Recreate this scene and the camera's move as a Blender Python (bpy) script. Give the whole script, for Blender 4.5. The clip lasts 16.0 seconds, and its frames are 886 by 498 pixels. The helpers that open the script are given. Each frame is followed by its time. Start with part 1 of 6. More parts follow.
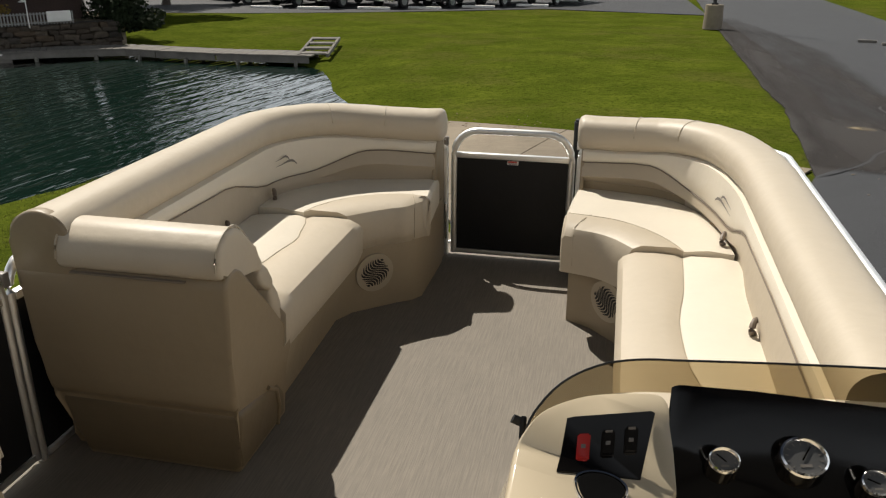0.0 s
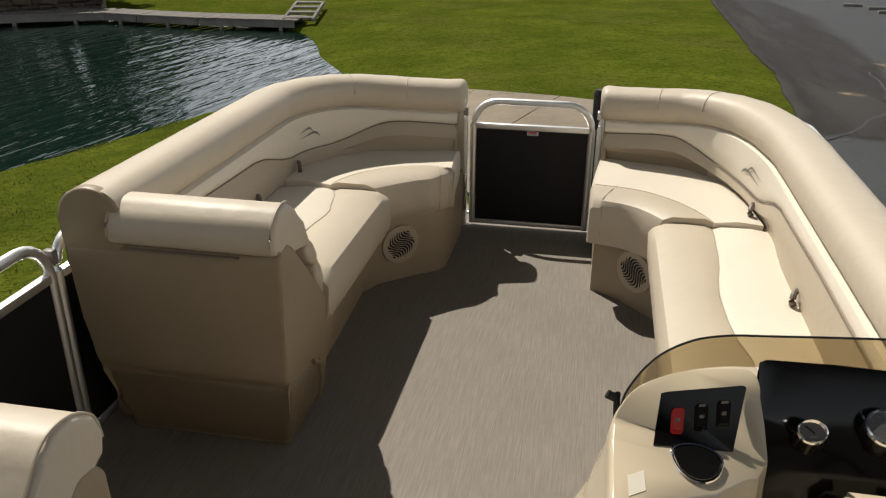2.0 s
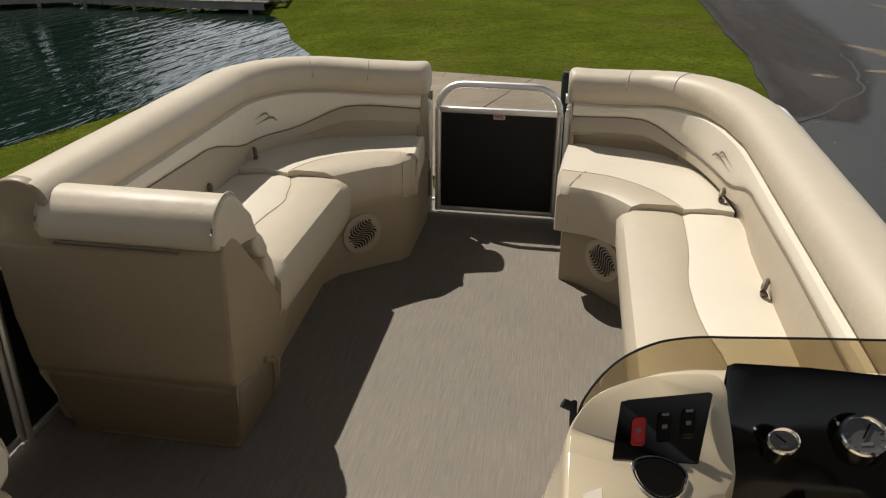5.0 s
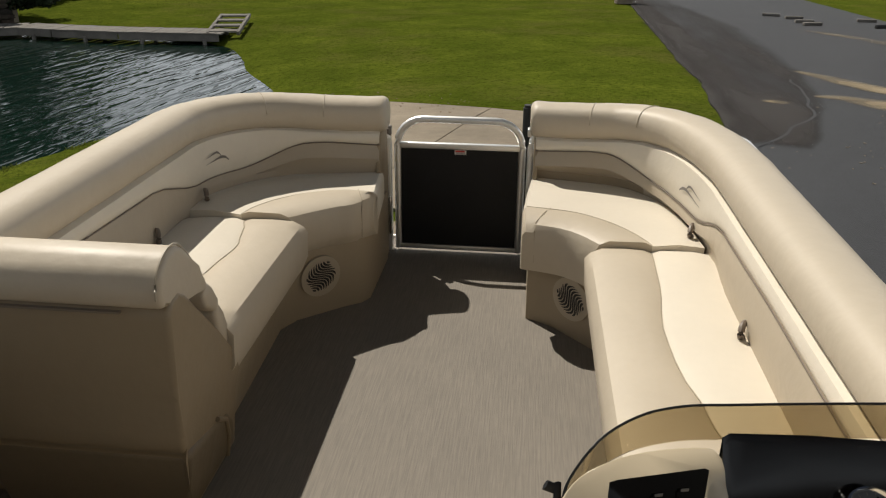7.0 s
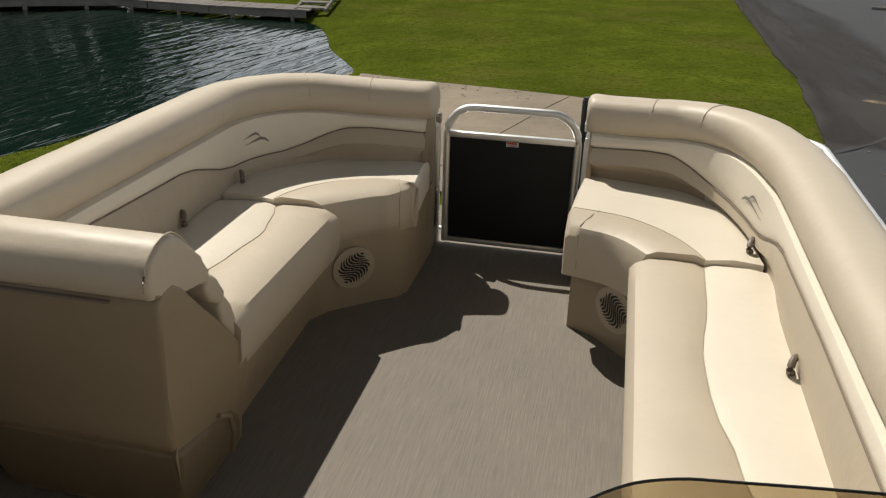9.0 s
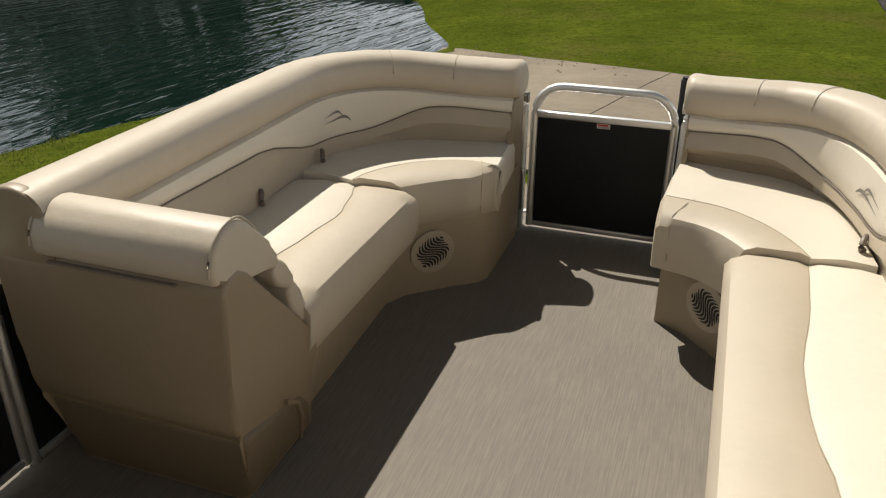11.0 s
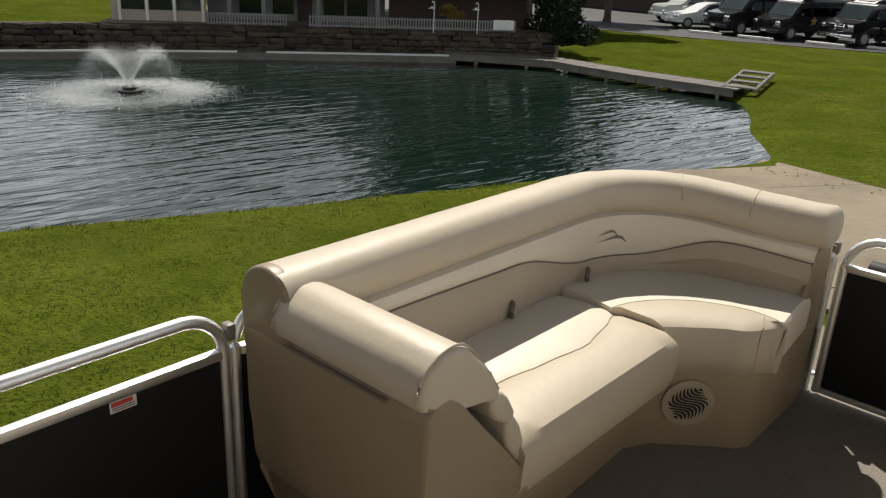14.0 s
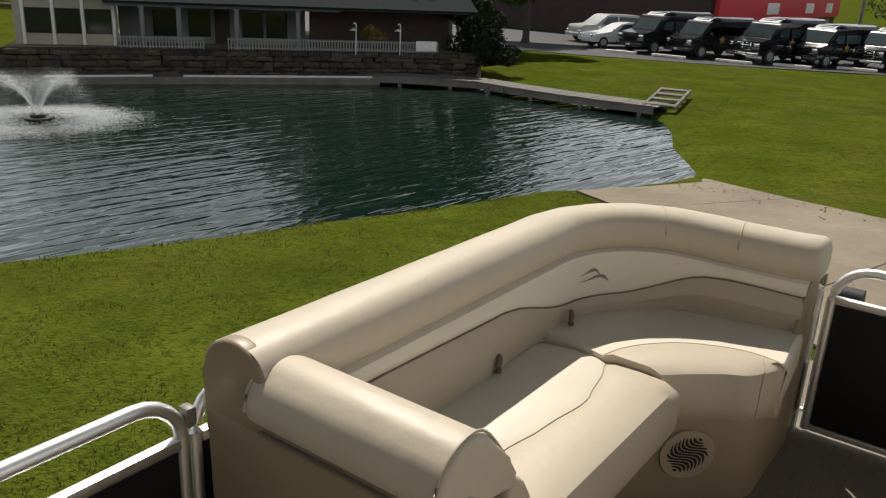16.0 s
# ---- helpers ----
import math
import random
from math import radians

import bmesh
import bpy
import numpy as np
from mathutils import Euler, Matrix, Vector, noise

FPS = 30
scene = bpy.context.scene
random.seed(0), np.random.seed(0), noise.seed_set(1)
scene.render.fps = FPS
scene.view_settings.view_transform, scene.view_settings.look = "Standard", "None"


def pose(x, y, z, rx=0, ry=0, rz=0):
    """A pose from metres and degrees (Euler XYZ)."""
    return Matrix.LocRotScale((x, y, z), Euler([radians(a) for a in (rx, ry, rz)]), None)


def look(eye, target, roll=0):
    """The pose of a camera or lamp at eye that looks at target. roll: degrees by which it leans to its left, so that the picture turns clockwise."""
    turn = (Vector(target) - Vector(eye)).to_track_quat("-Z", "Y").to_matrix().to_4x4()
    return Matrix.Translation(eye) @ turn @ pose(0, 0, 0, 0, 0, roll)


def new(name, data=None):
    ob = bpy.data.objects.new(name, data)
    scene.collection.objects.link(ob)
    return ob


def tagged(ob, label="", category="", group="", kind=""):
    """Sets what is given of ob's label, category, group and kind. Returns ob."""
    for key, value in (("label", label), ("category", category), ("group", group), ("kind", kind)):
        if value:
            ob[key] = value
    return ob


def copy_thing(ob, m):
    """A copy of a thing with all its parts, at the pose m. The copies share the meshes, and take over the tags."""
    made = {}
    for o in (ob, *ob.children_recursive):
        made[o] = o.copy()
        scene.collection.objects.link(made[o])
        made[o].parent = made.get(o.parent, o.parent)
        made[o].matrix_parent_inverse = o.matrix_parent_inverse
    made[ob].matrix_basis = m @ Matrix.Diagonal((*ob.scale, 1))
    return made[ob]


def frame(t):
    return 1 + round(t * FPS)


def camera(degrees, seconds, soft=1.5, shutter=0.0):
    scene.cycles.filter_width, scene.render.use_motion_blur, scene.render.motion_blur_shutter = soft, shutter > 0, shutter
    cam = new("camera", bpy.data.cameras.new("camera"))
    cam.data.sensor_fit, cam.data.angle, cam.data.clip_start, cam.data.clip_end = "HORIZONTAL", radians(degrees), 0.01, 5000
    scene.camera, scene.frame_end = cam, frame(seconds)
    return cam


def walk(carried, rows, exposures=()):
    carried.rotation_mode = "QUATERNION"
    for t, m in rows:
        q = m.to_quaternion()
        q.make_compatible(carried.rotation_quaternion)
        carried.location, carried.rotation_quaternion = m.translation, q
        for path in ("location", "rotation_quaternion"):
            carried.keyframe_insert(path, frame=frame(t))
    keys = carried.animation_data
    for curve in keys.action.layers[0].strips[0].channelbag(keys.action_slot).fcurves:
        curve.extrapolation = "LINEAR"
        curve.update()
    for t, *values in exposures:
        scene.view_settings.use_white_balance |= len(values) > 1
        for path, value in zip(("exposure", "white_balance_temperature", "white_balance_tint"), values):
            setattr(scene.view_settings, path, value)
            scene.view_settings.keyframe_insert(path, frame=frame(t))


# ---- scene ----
cam = camera(58.0, 16.0, soft=1.2)
PATH = [
    (0, (0.509, -4.041, 1.631), (0.130, -2.307, 0.941), 0.10),
    (0.5, (0.506, -4.017, 1.630), (0.074, -2.302, 0.923), -0.10),
    (1, (0.475, -4.008, 1.628), (0.056, -2.320, 0.850), 0.30),
    (1.5, (0.396, -4.042, 1.650), (0.008, -2.346, 0.875), 0.40),
    (2, (0.310, -4.095, 1.665), (-0.019, -2.382, 0.899), 0.30),
    (2.5, (0.246, -4.128, 1.664), (0.010, -2.398, 0.902), 0.30),
    (3, (0.210, -4.149, 1.671), (0.032, -2.409, 0.916), -0.10),
    (3.5, (0.199, -4.155, 1.653), (0.068, -2.421, 0.877), -0.60),
    (4, (0.218, -4.089, 1.650), (0.110, -2.371, 0.832), 1.60),
    (4.2, (0.250, -4.050, 1.649), (0.088, -2.328, 0.853), 1.60),
    (6.3, (0.385, -3.890, 1.610), (0.078, -2.193, 0.799), 0.10),
    (6.5, (0.357, -3.871, 1.618), (0.088, -2.166, 0.815), 0.30),
    (7, (0.319, -3.817, 1.634), (0.135, -2.072, 0.893), 0.50),
    (7.5, (0.282, -3.797, 1.643), (0.174, -2.044, 0.906), 0.70),
    (8, (0.273, -3.772, 1.630), (0.198, -2.030, 0.865), 1.00),
    (8.5, (0.344, -3.703, 1.628), (0.163, -1.976, 0.843), 1.20),
    (9, (0.454, -3.604, 1.616), (0.089, -1.905, 0.836), 1.50),
    (9.5, (0.511, -3.563, 1.615), (-0.025, -1.928, 0.799), 1.00),
    (9.7, (0.530, -3.551, 1.632), (-0.055, -1.943, 0.796), 0.80),
    (11.8, (0.408, -3.406, 1.589), (-0.151, -1.787, 0.755), -0.10),
    (12, (0.401, -3.383, 1.611), (-0.187, -1.771, 0.783), 0.30),
    (12.5, (0.480, -3.317, 1.647), (-0.274, -1.742, 0.889), 1.70),
    (13, (0.499, -3.270, 1.644), (-0.413, -1.766, 0.913), 2.10),
    (13.5, (0.480, -3.244, 1.648), (-0.585, -1.824, 0.955), 2.10),
    (14, (0.454, -3.229, 1.664), (-0.730, -1.896, 0.995), 2.60),
    (14.5, (0.374, -3.190, 1.652), (-0.774, -1.838, 0.959), 4.00),
    (15, (0.282, -3.144, 1.664), (-0.736, -1.670, 1.018), 4.40),
    (15.5, (0.210, -3.149, 1.670), (-0.784, -1.640, 1.063), 3.70),
    (16, (0.140, -3.123, 1.654), (-0.917, -1.665, 1.036), 2.60),
]
walk(cam, [(t, look(eye, target, roll)) for t, eye, target, roll in PATH],
     exposures=[(0.0, 0.06), (3.5, -0.05), (4.0, -0.09), (6.5, -0.13), (7.5, -0.22), (8.0, -0.36), (8.5, -0.33), (9.0, -0.12), (9.7, 0.02), (11.8, 0.16), (12.5, 0.33), (13.0, 0.25), (13.5, 0.18), (15.0, 0.02), (16.0, 0.02)])

# ---- light ----
SUN_WAY = Vector((-0.54, 0.56, 1.0)).normalized()
world = bpy.data.worlds.new("world")
scene.world = world
world.use_nodes = True
sky = world.node_tree.nodes.new("ShaderNodeTexSky")
sky.sky_type = "NISHITA"
sky.sun_disc = False
sky.sun_elevation = math.asin(SUN_WAY.z)
sky.sun_rotation = math.atan2(SUN_WAY.x, SUN_WAY.y)
# a hazy sky with thin white clouds
wn = world.node_tree
haze = wn.nodes.new("ShaderNodeHueSaturation")
haze.inputs["Saturation"].default_value = 0.75
haze.inputs["Value"].default_value = 0.66
wn.links.new(sky.outputs[0], haze.inputs["Color"])
wtc = wn.nodes.new("ShaderNodeTexCoord")
wmap = wn.nodes.new("ShaderNodeMapping")
wmap.inputs["Scale"].default_value = (1.0, 1.0, 3.0)
wn.links.new(wtc.outputs["Generated"], wmap.inputs["Vector"])
wns = wn.nodes.new("ShaderNodeTexNoise")
wns.inputs["Scale"].default_value = 2.2
wns.inputs["Detail"].default_value = 6
wn.links.new(wmap.outputs[0], wns.inputs["Vector"])
wr = wn.nodes.new("ShaderNodeMapRange")
wr.inputs["From Min"].default_value = 0.25
wr.inputs["From Max"].default_value = 0.70
wr.inputs["To Min"].default_value = 0.35
wr.inputs["To Max"].default_value = 1.0
wn.links.new(wns.outputs["Fac"], wr.inputs["Value"])
wmix = wn.nodes.new("ShaderNodeMix")
wmix.data_type = "RGBA"
wsep = wn.nodes.new("ShaderNodeSeparateXYZ")
wn.links.new(wtc.outputs["Generated"], wsep.inputs[0])
wlow = wn.nodes.new("ShaderNodeMapRange")
wlow.inputs["From Min"].default_value = 0.70
wlow.inputs["From Max"].default_value = 0.30
wn.links.new(wsep.outputs["Z"], wlow.inputs["Value"])
wmul = wn.nodes.new("ShaderNodeMath")
wmul.operation = "MULTIPLY"
wn.links.new(wr.outputs[0], wmul.inputs[0])
wn.links.new(wlow.outputs[0], wmul.inputs[1])
wn.links.new(wmul.outputs[0], wmix.inputs["Factor"])
wn.links.new(haze.outputs[0], wmix.inputs["A"])
wmix.inputs["B"].default_value = (68, 71, 74, 1)
wn.links.new(wmix.outputs["Result"], wn.nodes["Background"].inputs[0])
world.node_tree.nodes["Background"].inputs[1].default_value = 0.0168
sun = new("sun", bpy.data.lights.new("sun", "SUN"))
sun.data.energy = 4.9
sun.data.angle = radians(0.55)
sun.data.color = (1.0, 0.93, 0.82)
sun.matrix_world = look(SUN_WAY * 30, (0, 0, 0))


# ---- materials ----
def mat(name, col, rough=0.5, metal=0.0, var=0.12, scale=8.0, bump=0.0, bscale=200.0, spec=0.5, dirt=None, coat=0.0):
    """A node material: base colour varied at two scales, fine relief, and a varied gloss."""
    m = bpy.data.materials.new(name)
    m.use_nodes = True
    nt = m.node_tree
    b = nt.nodes["Principled BSDF"]
    tc = nt.nodes.new("ShaderNodeTexCoord")
    n1 = nt.nodes.new("ShaderNodeTexNoise")
    n1.inputs["Scale"].default_value = scale
    n1.inputs["Detail"].default_value = 5
    n2 = nt.nodes.new("ShaderNodeTexNoise")
    n2.inputs["Scale"].default_value = scale * 9
    n2.inputs["Detail"].default_value = 3
    nt.links.new(tc.outputs["Object"], n1.inputs["Vector"])
    nt.links.new(tc.outputs["Object"], n2.inputs["Vector"])
    add = nt.nodes.new("ShaderNodeMath")
    add.operation = "MULTIPLY_ADD"
    nt.links.new(n2.outputs["Fac"], add.inputs[0])
    add.inputs[1].default_value = 0.4
    nt.links.new(n1.outputs["Fac"], add.inputs[2])
    ramp = nt.nodes.new("ShaderNodeMapRange")
    ramp.inputs["From Min"].default_value = 0.4
    ramp.inputs["From Max"].default_value = 1.0
    nt.links.new(add.outputs[0], ramp.inputs["Value"])
    mix = nt.nodes.new("ShaderNodeMix")
    mix.data_type = "RGBA"
    low = dirt or tuple(c * (1 - var) for c in col)
    mix.inputs["A"].default_value = (*low, 1)
    mix.inputs["B"].default_value = (*[min(1, c * (1 + var * 0.6)) for c in col], 1)
    nt.links.new(ramp.outputs[0], mix.inputs["Factor"])
    nt.links.new(mix.outputs["Result"], b.inputs["Base Color"])
    b.inputs["Roughness"].default_value = rough
    rr = nt.nodes.new("ShaderNodeMapRange")
    rr.inputs["To Min"].default_value = max(0.02, rough * 0.85)
    rr.inputs["To Max"].default_value = min(1, rough * 1.15)
    nt.links.new(n1.outputs["Fac"], rr.inputs["Value"])
    nt.links.new(rr.outputs[0], b.inputs["Roughness"])
    b.inputs["Metallic"].default_value = metal
    b.inputs["Specular IOR Level"].default_value = spec
    b.inputs["Coat Weight"].default_value = coat
    if bump:
        n3 = nt.nodes.new("ShaderNodeTexNoise")
        n3.inputs["Scale"].default_value = bscale
        n3.inputs["Detail"].default_value = 3
        nt.links.new(tc.outputs["Object"], n3.inputs["Vector"])
        bp = nt.nodes.new("ShaderNodeBump")
        bp.inputs["Strength"].default_value = bump
        bp.inputs["Distance"].default_value = 1.0 / bscale
        nt.links.new(n3.outputs["Fac"], bp.inputs["Height"])
        nt.links.new(bp.outputs[0], b.inputs["Normal"])
    return m


def streaks(m, vec_scale, strength, dark, light, distance=0.002):
    """Adds streaks drawn out along one axis to a material of mat()."""
    nt = m.node_tree
    b = nt.nodes["Principled BSDF"]
    tc = nt.nodes.new("ShaderNodeTexCoord")
    mp = nt.nodes.new("ShaderNodeMapping")
    mp.inputs["Scale"].default_value = vec_scale
    nt.links.new(tc.outputs["Object"], mp.inputs["Vector"])
    n = nt.nodes.new("ShaderNodeTexNoise")
    n.inputs["Scale"].default_value = 1.0
    n.inputs["Detail"].default_value = 4
    nt.links.new(mp.outputs[0], n.inputs["Vector"])
    r = nt.nodes.new("ShaderNodeMapRange")
    r.inputs["From Min"].default_value = 0.35
    r.inputs["From Max"].default_value = 0.65
    nt.links.new(n.outputs["Fac"], r.inputs["Value"])
    mix = nt.nodes.new("ShaderNodeMix")
    mix.data_type = "RGBA"
    mix.blend_type = "MULTIPLY"
    mix.inputs["Factor"].default_value = strength
    old = b.inputs["Base Color"].links[0].from_socket
    ramp = nt.nodes.new("ShaderNodeMix")
    ramp.data_type = "RGBA"
    ramp.inputs["A"].default_value = (dark, dark, dark, 1)
    ramp.inputs["B"].default_value = (light, light * 0.99, light * 0.96, 1)
    nt.links.new(r.outputs[0], ramp.inputs["Factor"])
    nt.links.new(old, mix.inputs["A"])
    nt.links.new(ramp.outputs["Result"], mix.inputs["B"])
    nt.links.new(mix.outputs["Result"], b.inputs["Base Color"])
    bp = nt.nodes.new("ShaderNodeBump")
    bp.inputs["Strength"].default_value = 0.5
    bp.inputs["Distance"].default_value = distance
    nt.links.new(n.outputs["Fac"], bp.inputs["Height"])
    nt.links.new(bp.outputs[0], b.inputs["Normal"])
    return m


VINYL = mat("vinyl_beige", (0.522, 0.454, 0.354), 0.5, var=0.05, scale=4, bump=0.05, bscale=17)
LIGHT = mat("vinyl_cream", (0.71, 0.65, 0.545), 0.45, var=0.04, scale=4, bump=0.05, bscale=17)
TAN = mat("vinyl_tan", (0.29, 0.228, 0.148), 0.45, var=0.06, scale=4, bump=0.05, bscale=13)
BACK = mat("vinyl_back", (0.435, 0.37, 0.28), 0.48, var=0.05, scale=4, bump=0.05, bscale=17)
BASE = mat("vinyl_base", (0.345, 0.282, 0.196), 0.46, var=0.06, scale=4, bump=0.05, bscale=15)
KICK = mat("vinyl_brown", (0.19, 0.148, 0.095), 0.5, var=0.1, scale=4, bump=0.05, bscale=13)
PIPE = mat("piping_brown", (0.16, 0.125, 0.095), 0.5, var=0.1)
CREASE = mat("vinyl_crease", (0.42, 0.36, 0.27), 0.55, var=0.1)
SEAM = mat("seam_shadow_line", (0.20, 0.16, 0.12), 0.6, var=0.1)
GREY = mat("emblem_grey", (0.20, 0.18, 0.16), 0.5, var=0.1)
GEL = mat("gelcoat_cream", (0.56, 0.475, 0.34), 0.14, var=0.04, scale=3, spec=0.6, coat=0.3)
BLACK = mat("panel_black", (0.012, 0.012, 0.013), 0.45, var=0.3, scale=5, spec=0.3)
GLOSSY = mat("dash_black", (0.006, 0.005, 0.0045), 0.12, var=0.3, scale=4, spec=0.3)
RUBBER = mat("rubber_black", (0.015, 0.015, 0.016), 0.6, var=0.3)
ALU = mat("aluminium", (0.86, 0.86, 0.85), 0.42, 1.0, var=0.06, scale=20)
CHROME = mat("chrome", (0.80, 0.80, 0.80), 0.08, 1.0, var=0.03)
DECK = streaks(mat("woven_deck", (0.225, 0.203, 0.175), 0.75, var=0.10, scale=3, bump=0.2, bscale=500, spec=0.25), (190, 7, 30), 0.45, 0.72, 1.18)
RED = mat("switch_red", (0.55, 0.02, 0.015), 0.3, var=0.1)
WHITE = mat("white_paint", (0.78, 0.77, 0.74), 0.5, var=0.08)
DIAL = mat("dial_face", (0.11, 0.11, 0.108), 0.35, var=0.05)
LABEL = mat("label_white", (0.70, 0.68, 0.66), 0.4, var=0.05)
LABELRED = mat("label_red", (0.55, 0.06, 0.04), 0.4, var=0.1)
CONCRETE = mat("concrete", (0.265, 0.225, 0.172), 0.85, var=0.28, scale=0.8, bump=0.5, bscale=60, spec=0.1)
ASPHALT = mat("asphalt", (0.046, 0.048, 0.053), 0.7, var=0.26, scale=0.5, bump=0.6, bscale=90, spec=0.25)
ASPHALT_OLD = mat("asphalt_worn", (0.038, 0.034, 0.032), 0.85, var=0.25, scale=0.5, bump=0.6, bscale=90, spec=0.25)
def washed(m):
    """Lets a thin layer thin out towards its edges and in blotches."""
    nt = m.node_tree
    at = nt.nodes.new("ShaderNodeAttribute")
    at.attribute_name = "cover"
    n = nt.nodes.new("ShaderNodeTexNoise")
    n.inputs["Scale"].default_value = 2.5
    n.inputs["Detail"].default_value = 6
    mul = nt.nodes.new("ShaderNodeMath")
    mul.operation = "MULTIPLY"
    r = nt.nodes.new("ShaderNodeMapRange")
    r.inputs["From Min"].default_value = 0.25
    r.inputs["From Max"].default_value = 0.6
    nt.links.new(n.outputs["Fac"], r.inputs["Value"])
    nt.links.new(at.outputs["Fac"], mul.inputs[0])
    nt.links.new(r.outputs[0], mul.inputs[1])
    tr = nt.nodes.new("ShaderNodeBsdfTransparent")
    mx = nt.nodes.new("ShaderNodeMixShader")
    nt.links.new(mul.outputs[0], mx.inputs[0])
    nt.links.new(tr.outputs[0], mx.inputs[1])
    nt.links.new(nt.nodes["Principled BSDF"].outputs[0], mx.inputs[2])
    nt.links.new(mx.outputs[0], nt.nodes["Material Output"].inputs["Surface"])
    return m


ASPHALT_STRIP = mat("asphalt_worn_edge", (0.038, 0.034, 0.032), 0.85, var=0.25, scale=0.5, bump=0.6, bscale=90, spec=0.25)
SAND = mat("washed_sand", (0.33, 0.27, 0.18), 0.95, var=0.25, scale=2, bump=0.5, bscale=80, spec=0.1)
washed(SAND)
washed(ASPHALT_OLD)
LEAF_DRY = mat("dry_leaf", (0.13, 0.085, 0.05), 0.8, var=0.3)
def mottled(m, tints):
    """Blotches of other tints over a material of mat(): (scale, colour, low, high, strength) each."""
    nt = m.node_tree
    b = nt.nodes["Principled BSDF"]
    tc = nt.nodes.new("ShaderNodeTexCoord")
    for scale, col, lo, hi, w in tints:
        n = nt.nodes.new("ShaderNodeTexNoise")
        n.inputs["Scale"].default_value = scale
        n.inputs["Detail"].default_value = 6
        n.inputs["Roughness"].default_value = 0.65
        nt.links.new(tc.outputs["Object"], n.inputs["Vector"])
        r = nt.nodes.new("ShaderNodeMapRange")
        r.inputs["From Min"].default_value = lo
        r.inputs["From Max"].default_value = hi
        r.inputs["To Max"].default_value = w
        nt.links.new(n.outputs["Fac"], r.inputs["Value"])
        mix = nt.nodes.new("ShaderNodeMix")
        mix.data_type = "RGBA"
        nt.links.new(r.outputs[0], mix.inputs["Factor"])
        nt.links.new(b.inputs["Base Color"].links[0].from_socket, mix.inputs["A"])
        mix.inputs["B"].default_value = (*col, 1)
        nt.links.new(mix.outputs["Result"], b.inputs["Base Color"])
    return m


GRASS = mottled(mat("lawn", (0.092, 0.110, 0.014), 0.9, var=0.5, scale=0.6, bump=1.0, bscale=26, spec=0.0, dirt=(0.050, 0.066, 0.009)),
                ((0.35, (0.105, 0.098, 0.026), 0.50, 0.62, 0.6), (1.0, (0.044, 0.066, 0.007), 0.48, 0.66, 0.55), (4.0, (0.046, 0.068, 0.008), 0.48, 0.70, 0.5), (13.0, (0.032, 0.046, 0.006), 0.50, 0.66, 0.9), (34.0, (0.105, 0.145, 0.010), 0.54, 0.70, 0.7), (80.0, (0.035, 0.05, 0.006), 0.52, 0.66, 0.6)))
EARTH = mat("bank_earth", (0.09, 0.075, 0.05), 0.95, var=0.3, scale=1.5, bump=0.8, bscale=20, spec=0.1)
TIMBER = mat("weathered_timber", (0.20, 0.188, 0.17), 0.85, var=0.3, scale=3, bump=0.5, bscale=60, spec=0.2)
def each_its_own(m, tints):
    """Tints every piece that shares the material a little differently."""
    nt = m.node_tree
    b = nt.nodes["Principled BSDF"]
    oi = nt.nodes.new("ShaderNodeObjectInfo")
    cr = nt.nodes.new("ShaderNodeValToRGB")
    while len(cr.color_ramp.elements) < len(tints):
        cr.color_ramp.elements.new(0.5)
    for i, t in enumerate(tints):
        cr.color_ramp.elements[i].position = i / (len(tints) - 1)
        cr.color_ramp.elements[i].color = (*t, 1)
    nt.links.new(oi.outputs["Random"], cr.inputs[0])
    mix = nt.nodes.new("ShaderNodeMix")
    mix.data_type = "RGBA"
    mix.blend_type = "MULTIPLY"
    mix.inputs["Factor"].default_value = 1.0
    nt.links.new(b.inputs["Base Color"].links[0].from_socket, mix.inputs["A"])
    nt.links.new(cr.outputs[0], mix.inputs["B"])
    nt.links.new(mix.outputs["Result"], b.inputs["Base Color"])
    return m


STONE = each_its_own(mat("wall_stone", (0.13, 0.115, 0.10), 0.9, var=0.45, scale=1.6, bump=0.7, bscale=14, spec=0.15), ((0.35, 0.36, 0.38), (0.95, 0.80, 0.66), (0.6, 0.6, 0.62), (1.15, 1.05, 0.92), (0.45, 0.42, 0.40)))
MORTAR = mat("mortar", (0.05, 0.045, 0.04), 0.95, var=0.2)
SIDING = mat("porch_siding", (0.19, 0.19, 0.185), 0.8, var=0.15, scale=1)
CREAMWALL = mat("cream_wall", (0.40, 0.36, 0.29), 0.8, var=0.1, scale=1)
BRICKRED = mat("brick_wall", (0.065, 0.042, 0.036), 0.9, var=0.25, scale=2, bump=0.4, bscale=12)
SHINGLE = mat("roof_shingle", (0.022, 0.028, 0.032), 0.95, var=0.25, scale=2, spec=0.05)
STORERED = mat("store_red", (0.55, 0.02, 0.03), 0.6, var=0.12, scale=1)
VANBLACK = mat("van_paint", (0.010, 0.010, 0.012), 0.16, var=0.2, scale=2, coat=0.4)
SILVER = mat("silver_paint", (0.40, 0.42, 0.40), 0.3, 0.4, var=0.08)
CARWHITE = mat("car_white", (0.72, 0.73, 0.74), 0.25, var=0.06)
GLASSDARK = mat("window_glass", (0.10, 0.13, 0.14), 0.05, var=0.2, scale=1, spec=0.9)
HOUSEGLASS = mat("house_glass", (0.02, 0.024, 0.024), 0.06, var=0.3, scale=1, spec=0.5)
GOLD = mat("badge_gold", (0.38, 0.25, 0.08), 0.5, var=0.2)
BARK = mat("bark", (0.07, 0.055, 0.045), 0.9, var=0.35, scale=6, bump=0.6, bscale=30)
